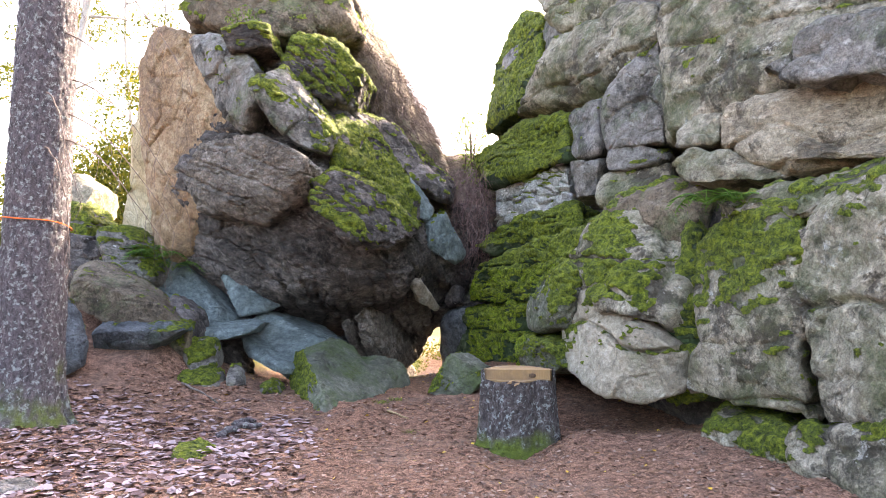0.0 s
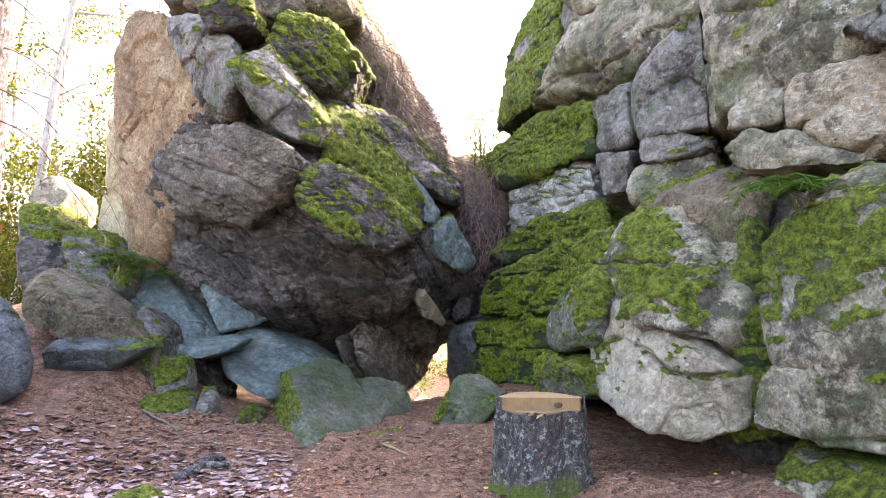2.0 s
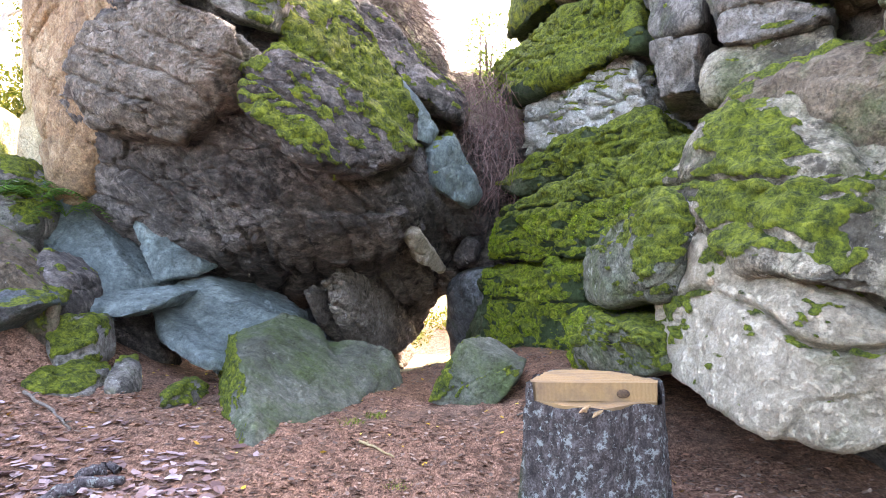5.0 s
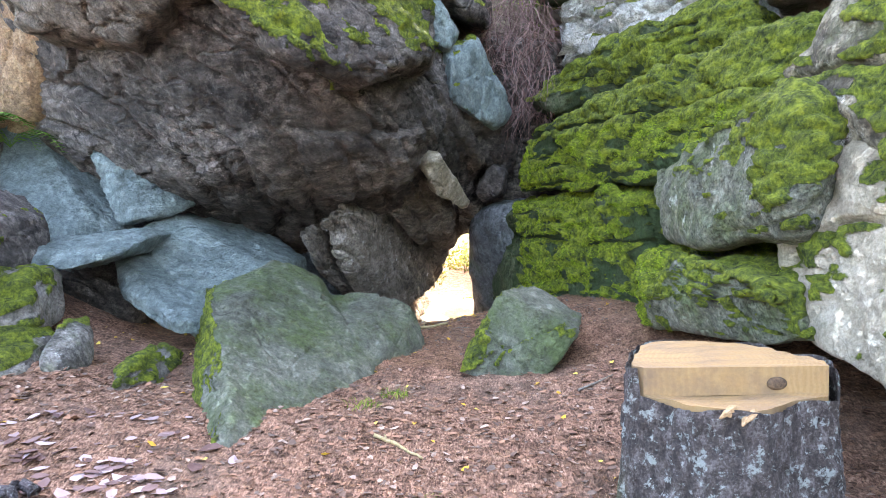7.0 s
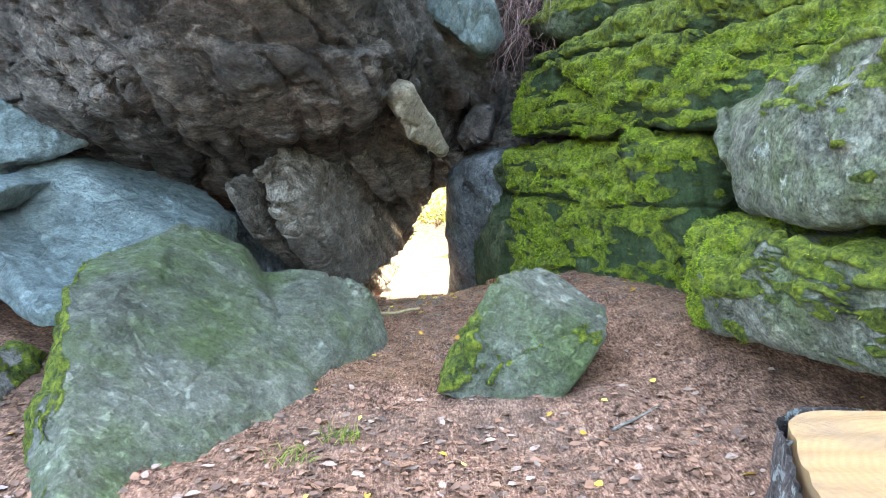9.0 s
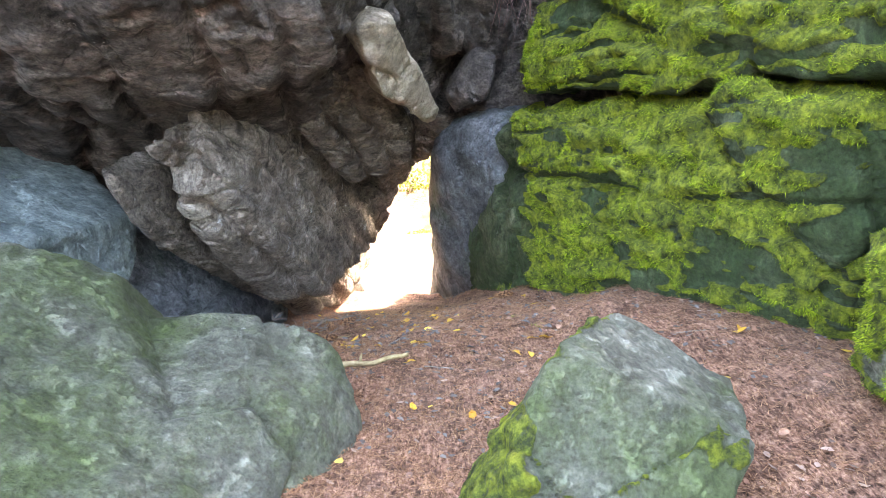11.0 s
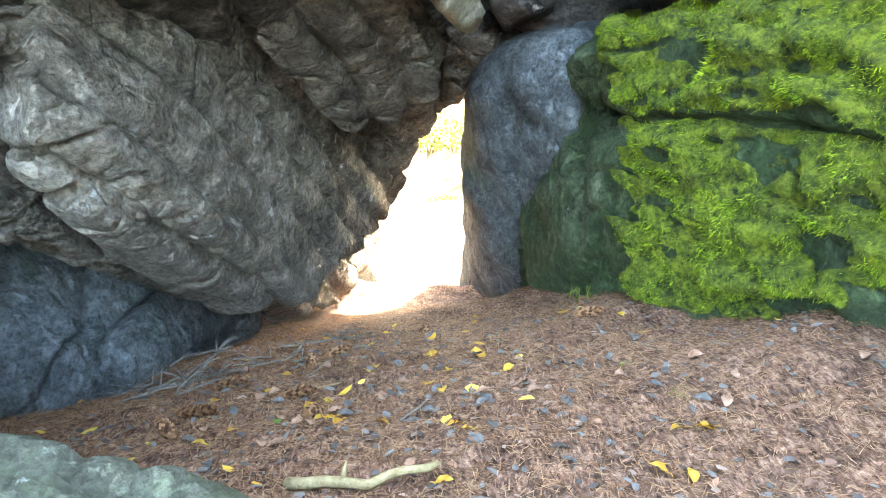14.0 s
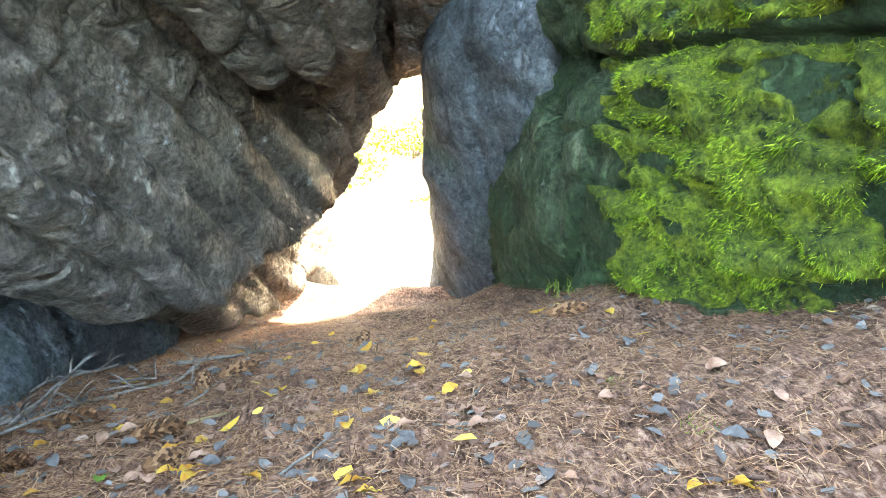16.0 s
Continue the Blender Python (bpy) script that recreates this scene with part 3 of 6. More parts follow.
stone(leaning_rock, 'knob_stone', [(-1.50, 14.30, 1.47), (-1.53, 14.10, 1.34), (-1.60, 14.10, 1.19), (-1.62, 14.20, 0.99), (-1.49, 14.50, 0.67), (-1.34, 15.10, 0.17), (-0.91, 15.50, 0.13), (-0.94, 15.50, 0.53), (-1.00, 15.30, 0.91), (-1.34, 14.70, 1.30), (-1.43, 13.95, 1.16)], (0.4, 1.5, 0.2), 0.00, k="knob", lv=7, facet=.025, sharp=80, groove=.3, chips=16)
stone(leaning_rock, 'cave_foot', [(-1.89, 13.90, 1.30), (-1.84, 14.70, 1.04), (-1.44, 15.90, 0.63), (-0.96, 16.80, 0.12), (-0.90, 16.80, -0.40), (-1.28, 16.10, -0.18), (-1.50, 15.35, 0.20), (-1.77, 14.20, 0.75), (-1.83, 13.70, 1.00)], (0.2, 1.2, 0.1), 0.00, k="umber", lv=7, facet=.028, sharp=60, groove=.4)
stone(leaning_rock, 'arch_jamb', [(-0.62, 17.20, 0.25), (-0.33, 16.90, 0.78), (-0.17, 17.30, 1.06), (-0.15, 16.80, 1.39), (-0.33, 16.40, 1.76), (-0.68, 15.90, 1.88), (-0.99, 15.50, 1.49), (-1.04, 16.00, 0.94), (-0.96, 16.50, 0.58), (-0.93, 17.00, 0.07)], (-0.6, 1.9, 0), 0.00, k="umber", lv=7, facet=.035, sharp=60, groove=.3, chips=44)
stone(leaning_rock, 'arch_lintel', [(-0.21, 16.30, 1.47), (-0.20, 16.90, 0.99), (-0.07, 17.30, 1.04), (0.10, 17.30, 1.03), (0.09, 16.60, 1.18), (0.15, 16.20, 1.45)], (0, 1.6, 0), 0.00, k="umber", lv=5, facet=.04, groove=.4)
stone(leaning_rock, 'jut_block', [(-1.01, 16.20, 0.71), (-0.77, 16.50, 0.63), (-0.59, 17.00, 0.25), (-0.82, 16.95, 0.02), (-0.96, 16.50, 0.18), (-1.05, 16.20, 0.47)], (-0.3, 0.9, 0.1), 0.00, k="grey", lv=5, facet=.03, sharp=44, groove=.3)
stone(leaning_rock, 'cave_base', [(-2.27, 14.30, 0.88), (-2.15, 14.50, 0.69), (-1.90, 14.80, 0.36), (-1.73, 15.10, 0.08), (-1.63, 15.00, -0.03), (-2.30, 14.20, 0.28)], (0.3, 1.4, 0), 0.30, k="bluedark", lv=6, groove=.4, facet=.06, sharp=44)
stone(leaning_rock, 'side_stone', [(-1.70, 13.90, 1.31), (-1.56, 13.90, 1.39), (-1.53, 14.00, 1.30), (-1.58, 14.10, 1.17), (-1.65, 14.00, 1.21), (-1.67, 13.90, 1.26)], (0.2, 0.8, 0.1), 0.00, k="knob", lv=5, facet=.02, sharp=60)
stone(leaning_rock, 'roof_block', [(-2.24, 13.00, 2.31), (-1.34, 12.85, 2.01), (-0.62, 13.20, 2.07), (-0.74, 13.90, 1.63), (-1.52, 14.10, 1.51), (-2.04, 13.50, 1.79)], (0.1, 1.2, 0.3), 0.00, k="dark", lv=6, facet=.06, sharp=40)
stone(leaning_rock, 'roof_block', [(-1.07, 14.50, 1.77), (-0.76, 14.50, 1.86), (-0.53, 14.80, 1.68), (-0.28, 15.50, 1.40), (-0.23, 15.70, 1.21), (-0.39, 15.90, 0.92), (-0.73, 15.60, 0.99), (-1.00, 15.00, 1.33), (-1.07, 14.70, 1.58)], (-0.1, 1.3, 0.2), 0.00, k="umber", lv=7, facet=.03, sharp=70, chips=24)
stone(leaning_rock, 'gap_stone', [(0.02, 16.20, 1.57), (0.06, 16.20, 1.72), (0.23, 16.00, 1.95), (0.36, 15.80, 1.87), (0.33, 15.90, 1.57), (0.12, 16.30, 1.44)], (0.2, 1.2, 0), 0.00, k="dark", lv=5)
stone(None, 'boulder', [(-1.16, 18.40, -0.32), (-0.94, 18.40, -0.30), (-0.69, 18.50, -0.62), (-0.70, 18.50, -0.85), (-0.98, 18.30, -0.95), (-1.20, 18.30, -0.85)], (-0.5, 0.8, -0.1), 0.30, k="blue", lv=5)
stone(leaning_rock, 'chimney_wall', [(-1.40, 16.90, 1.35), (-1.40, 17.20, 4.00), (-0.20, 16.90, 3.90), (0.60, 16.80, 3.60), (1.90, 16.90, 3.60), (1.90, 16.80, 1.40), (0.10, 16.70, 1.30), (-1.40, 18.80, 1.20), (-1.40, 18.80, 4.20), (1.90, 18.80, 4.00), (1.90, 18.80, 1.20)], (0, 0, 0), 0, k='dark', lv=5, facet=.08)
stone(leaning_rock, 'gully_bank', [(-0.90, 17.20, 3.30), (0.20, 16.90, 3.40), (1.70, 17.10, 3.40), (-1.20, 19.60, 5.50), (0.60, 19.40, 5.00), (2.20, 19.40, 5.50), (-1.20, 21.00, 3.20), (2.20, 21.00, 3.20)], (0, 0, 0), 0, k='earth', lv=5, moss=.2)
# added dark stones, blocking light leaks and standing in for gap shade
stone(leaning_rock, 'shade_filler', [(-2.60, 16.10, -0.70), (-1.50, 16.40, -0.70), (-1.48, 16.40, 0.60), (-2.60, 16.10, 0.70)], (0, 1.4, 0), 0, k='dark', lv=5, facet=.05)
stone(leaning_rock, 'shade_filler', [(-4.60, 15.40, 0.60), (-3.60, 15.30, 0.60), (-3.60, 15.30, 2.20), (-4.60, 15.40, 2.40)], (0, 1.2, 0), 0, k='dark', lv=5, facet=.05)
stone(leaning_rock, 'shade_filler', [(-4.74, 13.90, 0.94), (-3.67, 13.90, 0.98), (-3.65, 13.80, 0.36), (-4.71, 13.80, 0.37)], (0, 0.7, 0), 0.3, k='dark', lv=5, facet=.04)
stone(cliff, 'jamb_pillar', [(-0.00, 16.40, 1.30), (0.25, 16.10, 1.37), (0.49, 15.90, 1.44), (0.45, 16.20, 0.89), (0.36, 16.90, 0.15), (0.31, 17.00, -0.48), (0.08, 18.20, -0.87), (0.02, 18.30, -0.48), (0.06, 17.60, 0.45)], (0.9, 1.8, 0), 0.55, k="bluedark", lv=6, facet=.035, groove=.3, bed=(.9, .2, .2))
stone(cliff, 'green_flank', [(0.39, 15.90, 1.38), (0.52, 15.60, 1.41), (0.63, 15.60, 1.07), (0.81, 15.40, 0.34), (0.55, 15.60, 0.03), (0.34, 16.60, -0.31), (0.33, 16.60, 0.53)], (1, 1.4, 0), 0.40, k="green", lv=6, moss=.25)
stone(cliff, 'mossy_wall', [(0.50, 15.55, 1.44), (0.98, 14.90, 1.48), (1.46, 12.85, 1.56), (1.58, 13.00, 0.87), (1.62, 13.20, 0.52), (0.94, 14.96, 0.31), (0.54, 15.50, 0.04), (0.46, 15.60, 0.68)], (2.4, 1.2, 0), 0.40, k="green", lv=8, moss=.93, groove=.8, rough=.3, spots=[(0.52, 15.52, 0.70, -0.30), (0.66, 15.40, 0.12, -0.32)])
stone(cliff, 'mossy_course', [(0.53, 15.80, 2.09), (1.04, 14.75, 2.45), (1.68, 13.20, 2.56), (2.20, 11.90, 2.83), (2.42, 11.40, 2.76), (1.92, 11.60, 1.96), (1.48, 12.85, 1.59), (0.53, 15.65, 1.53)], (2.4, 1.2, 0.2), 0.00, k="green", lv=7, moss=.88, groove=.8, rough=.4)
stone(cliff, 'bulging_block', [(2.17, 10.80, 2.88), (2.66, 10.60, 2.96), (3.17, 9.90, 2.62), (3.30, 9.60, 2.32), (3.08, 9.20, 1.76), (2.66, 8.95, 1.20), (2.23, 9.00, 1.34), (1.91, 10.60, 1.76), (1.85, 11.20, 1.96)], (1.6, 1.8, 0), 0.00, k="pale", lv=7, moss=.38, spots=[(2.2, 10.4, 2.7, .6), (2.2, 9.9, 2.2, .5), (2.35, 9.45, 1.85, .35)])
stone(cliff, 'white_belly', [(1.86, 11.00, 1.87), (2.31, 9.60, 1.54), (2.20, 9.15, 1.20), (2.56, 8.95, 1.15), (2.80, 8.85, 1.01), (2.82, 8.85, 0.48), (2.33, 8.90, 0.33), (1.94, 9.30, 0.42), (1.70, 10.40, 0.64), (1.75, 10.90, 1.04)], (1.8, 1.8, 0.1), 0.00, k="white", lv=7, moss=.25, facet=.035, sharp=26)
stone(cliff, 'shoulder_block', [(1.40, 12.55, 1.62), (1.55, 11.60, 1.93), (1.78, 10.60, 2.12), (1.72, 10.30, 1.60), (1.64, 10.40, 1.22), (1.46, 11.10, 1.18), (1.38, 12.20, 1.10), (1.30, 11.60, 1.45)], (1.6, 1.2, 0), 0.00, k="pitted", lv=7, moss=.36, sharp=16, groove=.4, rough=.7, spots=[(1.7, 10.6, 2.0, .5)])
stone(cliff, 'recess_fill', [(2.88, 9.30, 1.55), (3.27, 9.50, 2.34), (3.19, 9.00, 1.14), (3.07, 8.90, 0.47), (2.78, 9.30, 0.39)], (1.2, 1.5, 0), 0.00, k="green", lv=5, moss=.95)
stone(cliff, 'needle_ledge', [(2.34, 11.00, 2.94), (2.87, 11.10, 3.17), (3.31, 10.30, 3.27), (3.35, 9.60, 3.02), (3.30, 9.60, 2.78), (2.73, 10.70, 2.92)], (1, 1, 0.1), 0.50, k="earth", lv=5, groove=.4, rough=1.5, moss=.45, sharp=14)
stone(cliff, 'mossy_foot', [(1.40, 12.70, 0.98), (1.36, 11.90, 1.00), (1.42, 10.90, 1.04), (1.50, 10.30, 0.95), (1.30, 11.20, 0.80), (1.24, 12.00, 0.72), (1.34, 12.00, 0.44), (1.48, 11.00, 0.55), (1.60, 10.20, 0.62), (1.40, 12.60, 0.42)], (1.8, 1.0, 0), 0.0, k="pitted", lv=7, moss=.56, facet=.02, sharp=26, groove=.4, spots=[(1.3, 12.0, .6, .8)])
stone(cliff, 'grey_column', [(3.03, 8.90, 2.23), (3.31, 8.50, 2.65), (3.60, 7.60, 2.48), (3.59, 7.35, 2.23), (3.48, 7.20, 1.24), (3.20, 7.70, 1.21), (2.88, 8.30, 1.14), (2.94, 8.80, 1.55)], (1.8, 1.6, 0.2), 0.00, k="pale", lv=6, moss=.5, facet=.04, sharp=34, spots=[(2.95, 8.6, 2.2, .5)])
stone(cliff, 'grey_column', [(2.78, 8.35, 1.05), (2.95, 8.15, 1.23), (3.42, 7.30, 1.27), (3.45, 7.05, 0.49), (3.20, 7.75, 0.49), (2.74, 8.60, 0.53)], (1.8, 1.6, 0.1), 0.00, k="pale", lv=6, moss=.45, facet=.04, sharp=34)
stone(cliff, 'end_column', [(3.56, 7.35, 2.32), (3.86, 7.30, 2.65), (4.06, 6.70, 2.77), (4.19, 5.80, 2.64), (3.95, 5.60, 0.64), (3.55, 6.95, 0.47), (3.49, 7.20, 1.39)], (1.6, 1.8, 0), 0.00, k="pale", lv=7, moss=.25, facet=.05, sharp=40, bed=(.12, .05, 1.))
stone(cliff, 'ledge_slab', [(3.02, 8.80, 2.64), (3.39, 8.70, 2.87), (3.90, 8.20, 2.91), (4.61, 7.60, 3.07), (4.74, 6.40, 2.92), (4.08, 6.75, 2.57), (3.58, 7.55, 2.41)], (1.4, 1.6, 0), 0.00, k="pale", lv=6, moss=.42)
stone(cliff, 'rounded_layer', [(2.98, 9.70, 3.40), (3.13, 9.60, 3.68), (3.63, 9.10, 3.46), (4.34, 8.50, 3.22), (4.00, 8.40, 3.03), (3.56, 8.95, 3.02), (3.06, 9.50, 3.09)], (1.5, 2, 0), 0.00, k="pale", lv=6)
stone(cliff, 'rounded_knob', [(3.11, 10.00, 3.86), (3.39, 9.90, 4.17), (3.71, 9.60, 4.10), (3.59, 9.45, 3.66), (3.08, 9.80, 3.65)], (1.2, 1.6, 0), 0.00, k="pale", lv=5)
stone(cliff, 'tan_layer', [(3.55, 9.40, 3.65), (3.74, 9.50, 4.12), (4.22, 8.80, 4.21), (4.82, 7.90, 3.97), (5.32, 7.00, 3.74), (5.13, 6.80, 2.87), (4.43, 7.30, 3.02), (4.27, 8.30, 3.14), (3.63, 9.10, 3.43)], (1.5, 1.8, 0), 0.00, k="sand", lv=7)
stone(cliff, 'upper_block', [(3.35, 11.10, 6.23), (3.57, 11.60, 8.04), (5.24, 9.20, 7.09), (5.88, 7.60, 5.76), (5.58, 7.30, 4.41), (4.91, 8.00, 4.55), (4.27, 8.90, 4.39), (3.78, 9.40, 4.30), (3.46, 10.00, 4.18), (3.21, 10.20, 4.00), (3.35, 10.90, 5.27)], (1.4, 2, 0), 0.00, k="pale", lv=7, moss=.2, facet=.05, sharp=34)
stone(cliff, 'dark_shelf', [(3.79, 8.90, 4.42), (4.21, 8.20, 4.66), (4.55, 7.40, 4.60), (5.14, 6.70, 4.39), (5.02, 6.60, 3.64), (4.46, 7.30, 3.84), (3.98, 8.30, 4.11)], (1.2, 1.5, 0), 0.00, k="grey", lv=6)
stone(cliff, 'slim_column', [(2.63, 12.00, 4.74), (2.74, 11.90, 5.14), (3.32, 11.45, 5.69), (3.40, 11.20, 5.02), (3.37, 11.00, 3.98), (2.59, 11.70, 4.01)], (1.2, 2, 0), 0.00, k="grey", lv=6, moss=.3)
stone(cliff, 'column_stone', [(2.57, 11.70, 3.77), (2.63, 11.70, 3.99), (2.99, 11.50, 4.11), (3.40, 11.10, 3.92), (3.35, 11.00, 3.70), (2.61, 11.60, 3.62)], (1.2, 1.8, 0), 0.00, k="grey", lv=5, moss=.3)
stone(cliff, 'column_stone', [(2.53, 11.70, 3.59), (2.96, 11.40, 3.62), (3.44, 11.10, 3.74), (3.46, 11.00, 3.38), (2.90, 11.20, 3.15), (2.54, 11.60, 3.15)], (1.2, 1.8, 0), 0.00, k="pale", lv=5, moss=.2)
stone(cliff, 'recess_stone', [(2.28, 13.40, 5.00), (2.71, 12.60, 5.16), (2.68, 12.30, 4.07), (2.23, 12.90, 4.09)], (1.2, 1.8, 0), 0.00, k="grey", lv=5, moss=.35)
stone(cliff, 'recess_stone', [(2.18, 12.60, 3.96), (2.34, 12.30, 4.01), (2.61, 12.15, 4.00), (2.59, 12.10, 3.28), (2.21, 12.50, 3.29)], (1.2, 1.8, 0), 0.00, k="grey", lv=5, moss=.1)
stone(cliff, 'high_block', [(1.49, 15.80, 5.77), (1.96, 15.10, 6.59), (2.52, 14.90, 7.10), (3.48, 13.00, 7.13), (3.65, 12.20, 6.59), (3.55, 12.00, 6.03), (3.04, 13.20, 5.40), (2.11, 15.40, 5.53)], (1.5, 2, 0), 0.00, k="pale", lv=6, moss=.2)
stone(cliff, 'high_block', [(2.02, 16.00, 8.34), (2.47, 16.00, 9.18), (3.83, 13.20, 8.82), (3.77, 12.60, 6.96), (3.18, 13.70, 7.09), (2.54, 15.00, 7.11)], (1.5, 2.2, 0), 0.00, k="pale", lv=6, moss=.35)
stone(cliff, 'mossy_pillar', [(1.24, 18.20, 6.43), (1.54, 19.00, 8.08), (2.17, 18.30, 8.91), (2.32, 16.60, 8.26), (2.08, 15.60, 6.71), (1.64, 16.10, 5.77), (1.04, 18.20, 5.79)], (1, 2.5, 0), 0.00, k="green", lv=6, moss=.95)
stone(cliff, 'mossy_ledge', [(0.89, 17.40, 5.06), (1.54, 16.40, 5.60), (2.39, 14.10, 5.14), (2.28, 13.30, 4.14), (1.81, 15.00, 4.29), (1.08, 16.60, 4.21)], (1.4, 2, 0), 0.00, k="green", lv=6, moss=1.15)
stone(cliff, 'pale_course', [(1.02, 16.40, 4.15), (1.82, 15.10, 4.30), (2.29, 13.60, 4.17), (2.32, 13.20, 3.23), (1.17, 15.80, 3.18)], (1.4, 2, 0), 0.00, k="blocks", lv=6, moss=.3)
stone(cliff, 'mossy_ledge', [(0.67, 16.20, 2.75), (1.16, 15.70, 3.25), (2.30, 13.10, 3.25), (2.38, 12.60, 2.86), (1.39, 15.00, 2.49)], (1.4, 2, 0), 0.00, k="green", lv=6, moss=1.0)
# added backing, carried out of view to keep the sun off the foreground
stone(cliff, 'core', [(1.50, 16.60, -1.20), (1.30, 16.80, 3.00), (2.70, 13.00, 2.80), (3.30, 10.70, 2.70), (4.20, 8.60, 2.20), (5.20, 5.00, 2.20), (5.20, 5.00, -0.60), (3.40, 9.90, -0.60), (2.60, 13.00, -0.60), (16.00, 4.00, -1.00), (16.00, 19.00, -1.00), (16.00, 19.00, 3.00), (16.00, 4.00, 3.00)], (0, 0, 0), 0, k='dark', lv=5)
stone(cliff, 'core', [(2.30, 17.50, 2.60), (2.20, 18.50, 7.60), (3.40, 14.20, 7.20), (3.60, 12.50, 2.80), (4.30, 10.80, 2.80), (4.50, 10.90, 8.20), (5.60, 7.80, 8.20), (5.40, 7.80, 2.80), (16.00, 6.00, 2.80), (16.00, 6.00, 9.00), (16.00, 19.00, 9.00), (16.00, 19.00, 2.80)], (0, 0, 0), 0, k='grey', lv=5)
stone(cliff, 'foot_stone', [(2.84, 8.30, 0.09), (3.00, 8.25, 0.36), (3.43, 7.50, 0.42), (3.30, 7.10, 0.17), (3.10, 7.50, -0.08), (2.85, 8.05, -0.09)], (0.8, 0.9, 0), 0.20, k="pale", lv=5, moss=.58)
stone(cliff, 'foot_stone', [(3.30, 7.20, 0.36), (3.55, 6.95, 0.46), (3.40, 6.60, 0.08), (3.22, 6.95, 0.05)], (0.8, 0.8, 0), 0.20, k="pale", lv=5, moss=.35)
stone(cliff, 'foot_stone', [(3.43, 6.70, 0.44), (3.69, 6.25, 0.54), (3.89, 5.90, 0.55), (3.67, 5.60, 0.06), (3.41, 6.35, -0.01)], (0.8, 0.9, 0), 0.20, k="pale", lv=5, moss=.35)
stone(None, 'slab', [(-6.24, 12.40, 2.00), (-5.38, 12.30, 1.75), (-4.57, 12.20, 1.47), (-4.08, 12.10, 1.12), (-4.12, 12.10, 0.98), (-6.55, 13.30, 2.33), (-5.91, 13.40, 2.27), (-4.93, 13.20, 1.76)], (0.0, 0.0, 0.0), 0.45, k="earth", lv=6, moss=.34, tufts=0, sharp=60, rough=.3, facet=.02)
stone(None, 'boulder', [(-4.71, 12.90, 1.67), (-4.31, 12.60, 1.39), (-4.14, 12.30, 1.04), (-4.46, 12.30, 1.04), (-4.86, 12.60, 1.30)], (0, 0.8, 0), 0.30, k="dark", lv=5, moss=.1)
stone(None, 'slab', [(-5.47, 11.60, 1.16), (-4.71, 11.50, 1.09), (-4.09, 11.60, 1.14), (-4.23, 12.10, 1.20), (-5.09, 12.50, 1.28), (-5.72, 12.40, 1.23), (-5.54, 11.80, 0.73), (-4.68, 11.80, 0.80)], (0.0, 0.5, 0.0), 0.0, k="bluedark", lv=6, moss=.3, tufts=0, sharp=60, rough=.3, facet=.02, groove=.4)
stone(None, 'slab', [(-6.12, 15.20, 2.75), (-5.64, 15.20, 2.66), (-4.98, 14.80, 2.17), (-4.07, 14.20, 1.27), (-4.10, 14.00, 1.07), (-4.63, 13.90, 1.07), (-5.41, 14.40, 1.78), (-5.90, 14.90, 2.33)], (0.2, 0.8, 0), 0.30, k="blue", lv=6, facet=.02, sharp=90, rough=.25, chips=5, groove=.4)
stone(None, 'boulder', [(-7.01, 14.80, 2.98), (-6.57, 15.20, 3.10), (-5.90, 15.00, 2.68), (-5.52, 14.50, 2.21), (-5.58, 14.00, 1.98), (-6.44, 14.00, 2.38)], (0, 1.2, 0), 0.30, k="grey", lv=5, moss=.5)
stone(None, 'flat_stone', [(-4.23, 13.00, 1.09), (-4.27, 13.60, 1.18), (-3.57, 13.90, 1.26), (-3.29, 13.50, 1.19), (-3.39, 12.90, 1.04), (-3.75, 12.80, 0.93), (-4.11, 12.80, 0.92)], (0, 0.6, 0), 0.00, k="blue", lv=6, facet=.02, sharp=90, rough=.25, chips=5, groove=.4)
stone(None, 'boulder', [(-3.66, 14.00, 1.11), (-3.47, 14.40, 1.42), (-3.08, 14.40, 1.27), (-2.63, 14.20, 1.04), (-2.19, 13.60, 0.86), (-2.25, 13.20, 0.52), (-2.64, 13.00, 0.45), (-2.91, 13.30, 0.72)], (0.2, 0.9, 0), 0.25, k="blue", lv=6, facet=.02, sharp=90, rough=.25, chips=5, groove=.4)
stone(None, 'slab', [(-3.70, 13.60, 1.03), (-3.56, 13.70, 1.02), (-2.72, 13.00, 0.58), (-2.55, 12.70, 0.44), (-2.72, 12.60, 0.47), (-3.47, 13.20, 0.70)], (0.15, 0.5, 0.05), 0.10, k="blue", lv=6, facet=.02, sharp=90, rough=.25, chips=5, groove=.4, bed=(.5, .2, .8))
stone(None, 'slab', [(-4.69, 14.90, 2.60), (-4.62, 15.10, 2.66), (-4.03, 14.70, 2.27), (-3.37, 14.20, 1.52), (-3.41, 14.00, 1.35), (-3.70, 14.00, 1.29), (-4.19, 14.40, 1.78)], (0.25, 0.5, 0.15), 0.00, k="blue", lv=6, facet=.02, sharp=90, rough=.25, chips=5, groove=.4)
stone(None, 'boulder', [(-5.83, 10.80, 1.65), (-5.73, 11.00, 1.77), (-5.35, 10.80, 1.42), (-5.16, 10.70, 1.04), (-5.14, 10.60, 0.82), (-5.56, 10.50, 0.71)], (-0.5, 0.9, 0), 0.20, k="bluedark", lv=5, moss=.25, tufts=0)
stone(None, 'boulder', [(-7.63, 14.50, 2.95), (-6.91, 14.60, 2.87), (-6.65, 14.40, 2.48), (-7.16, 14.00, 2.03)], (0, 1, 0), 0.30, k="dark", lv=5, moss=.2)
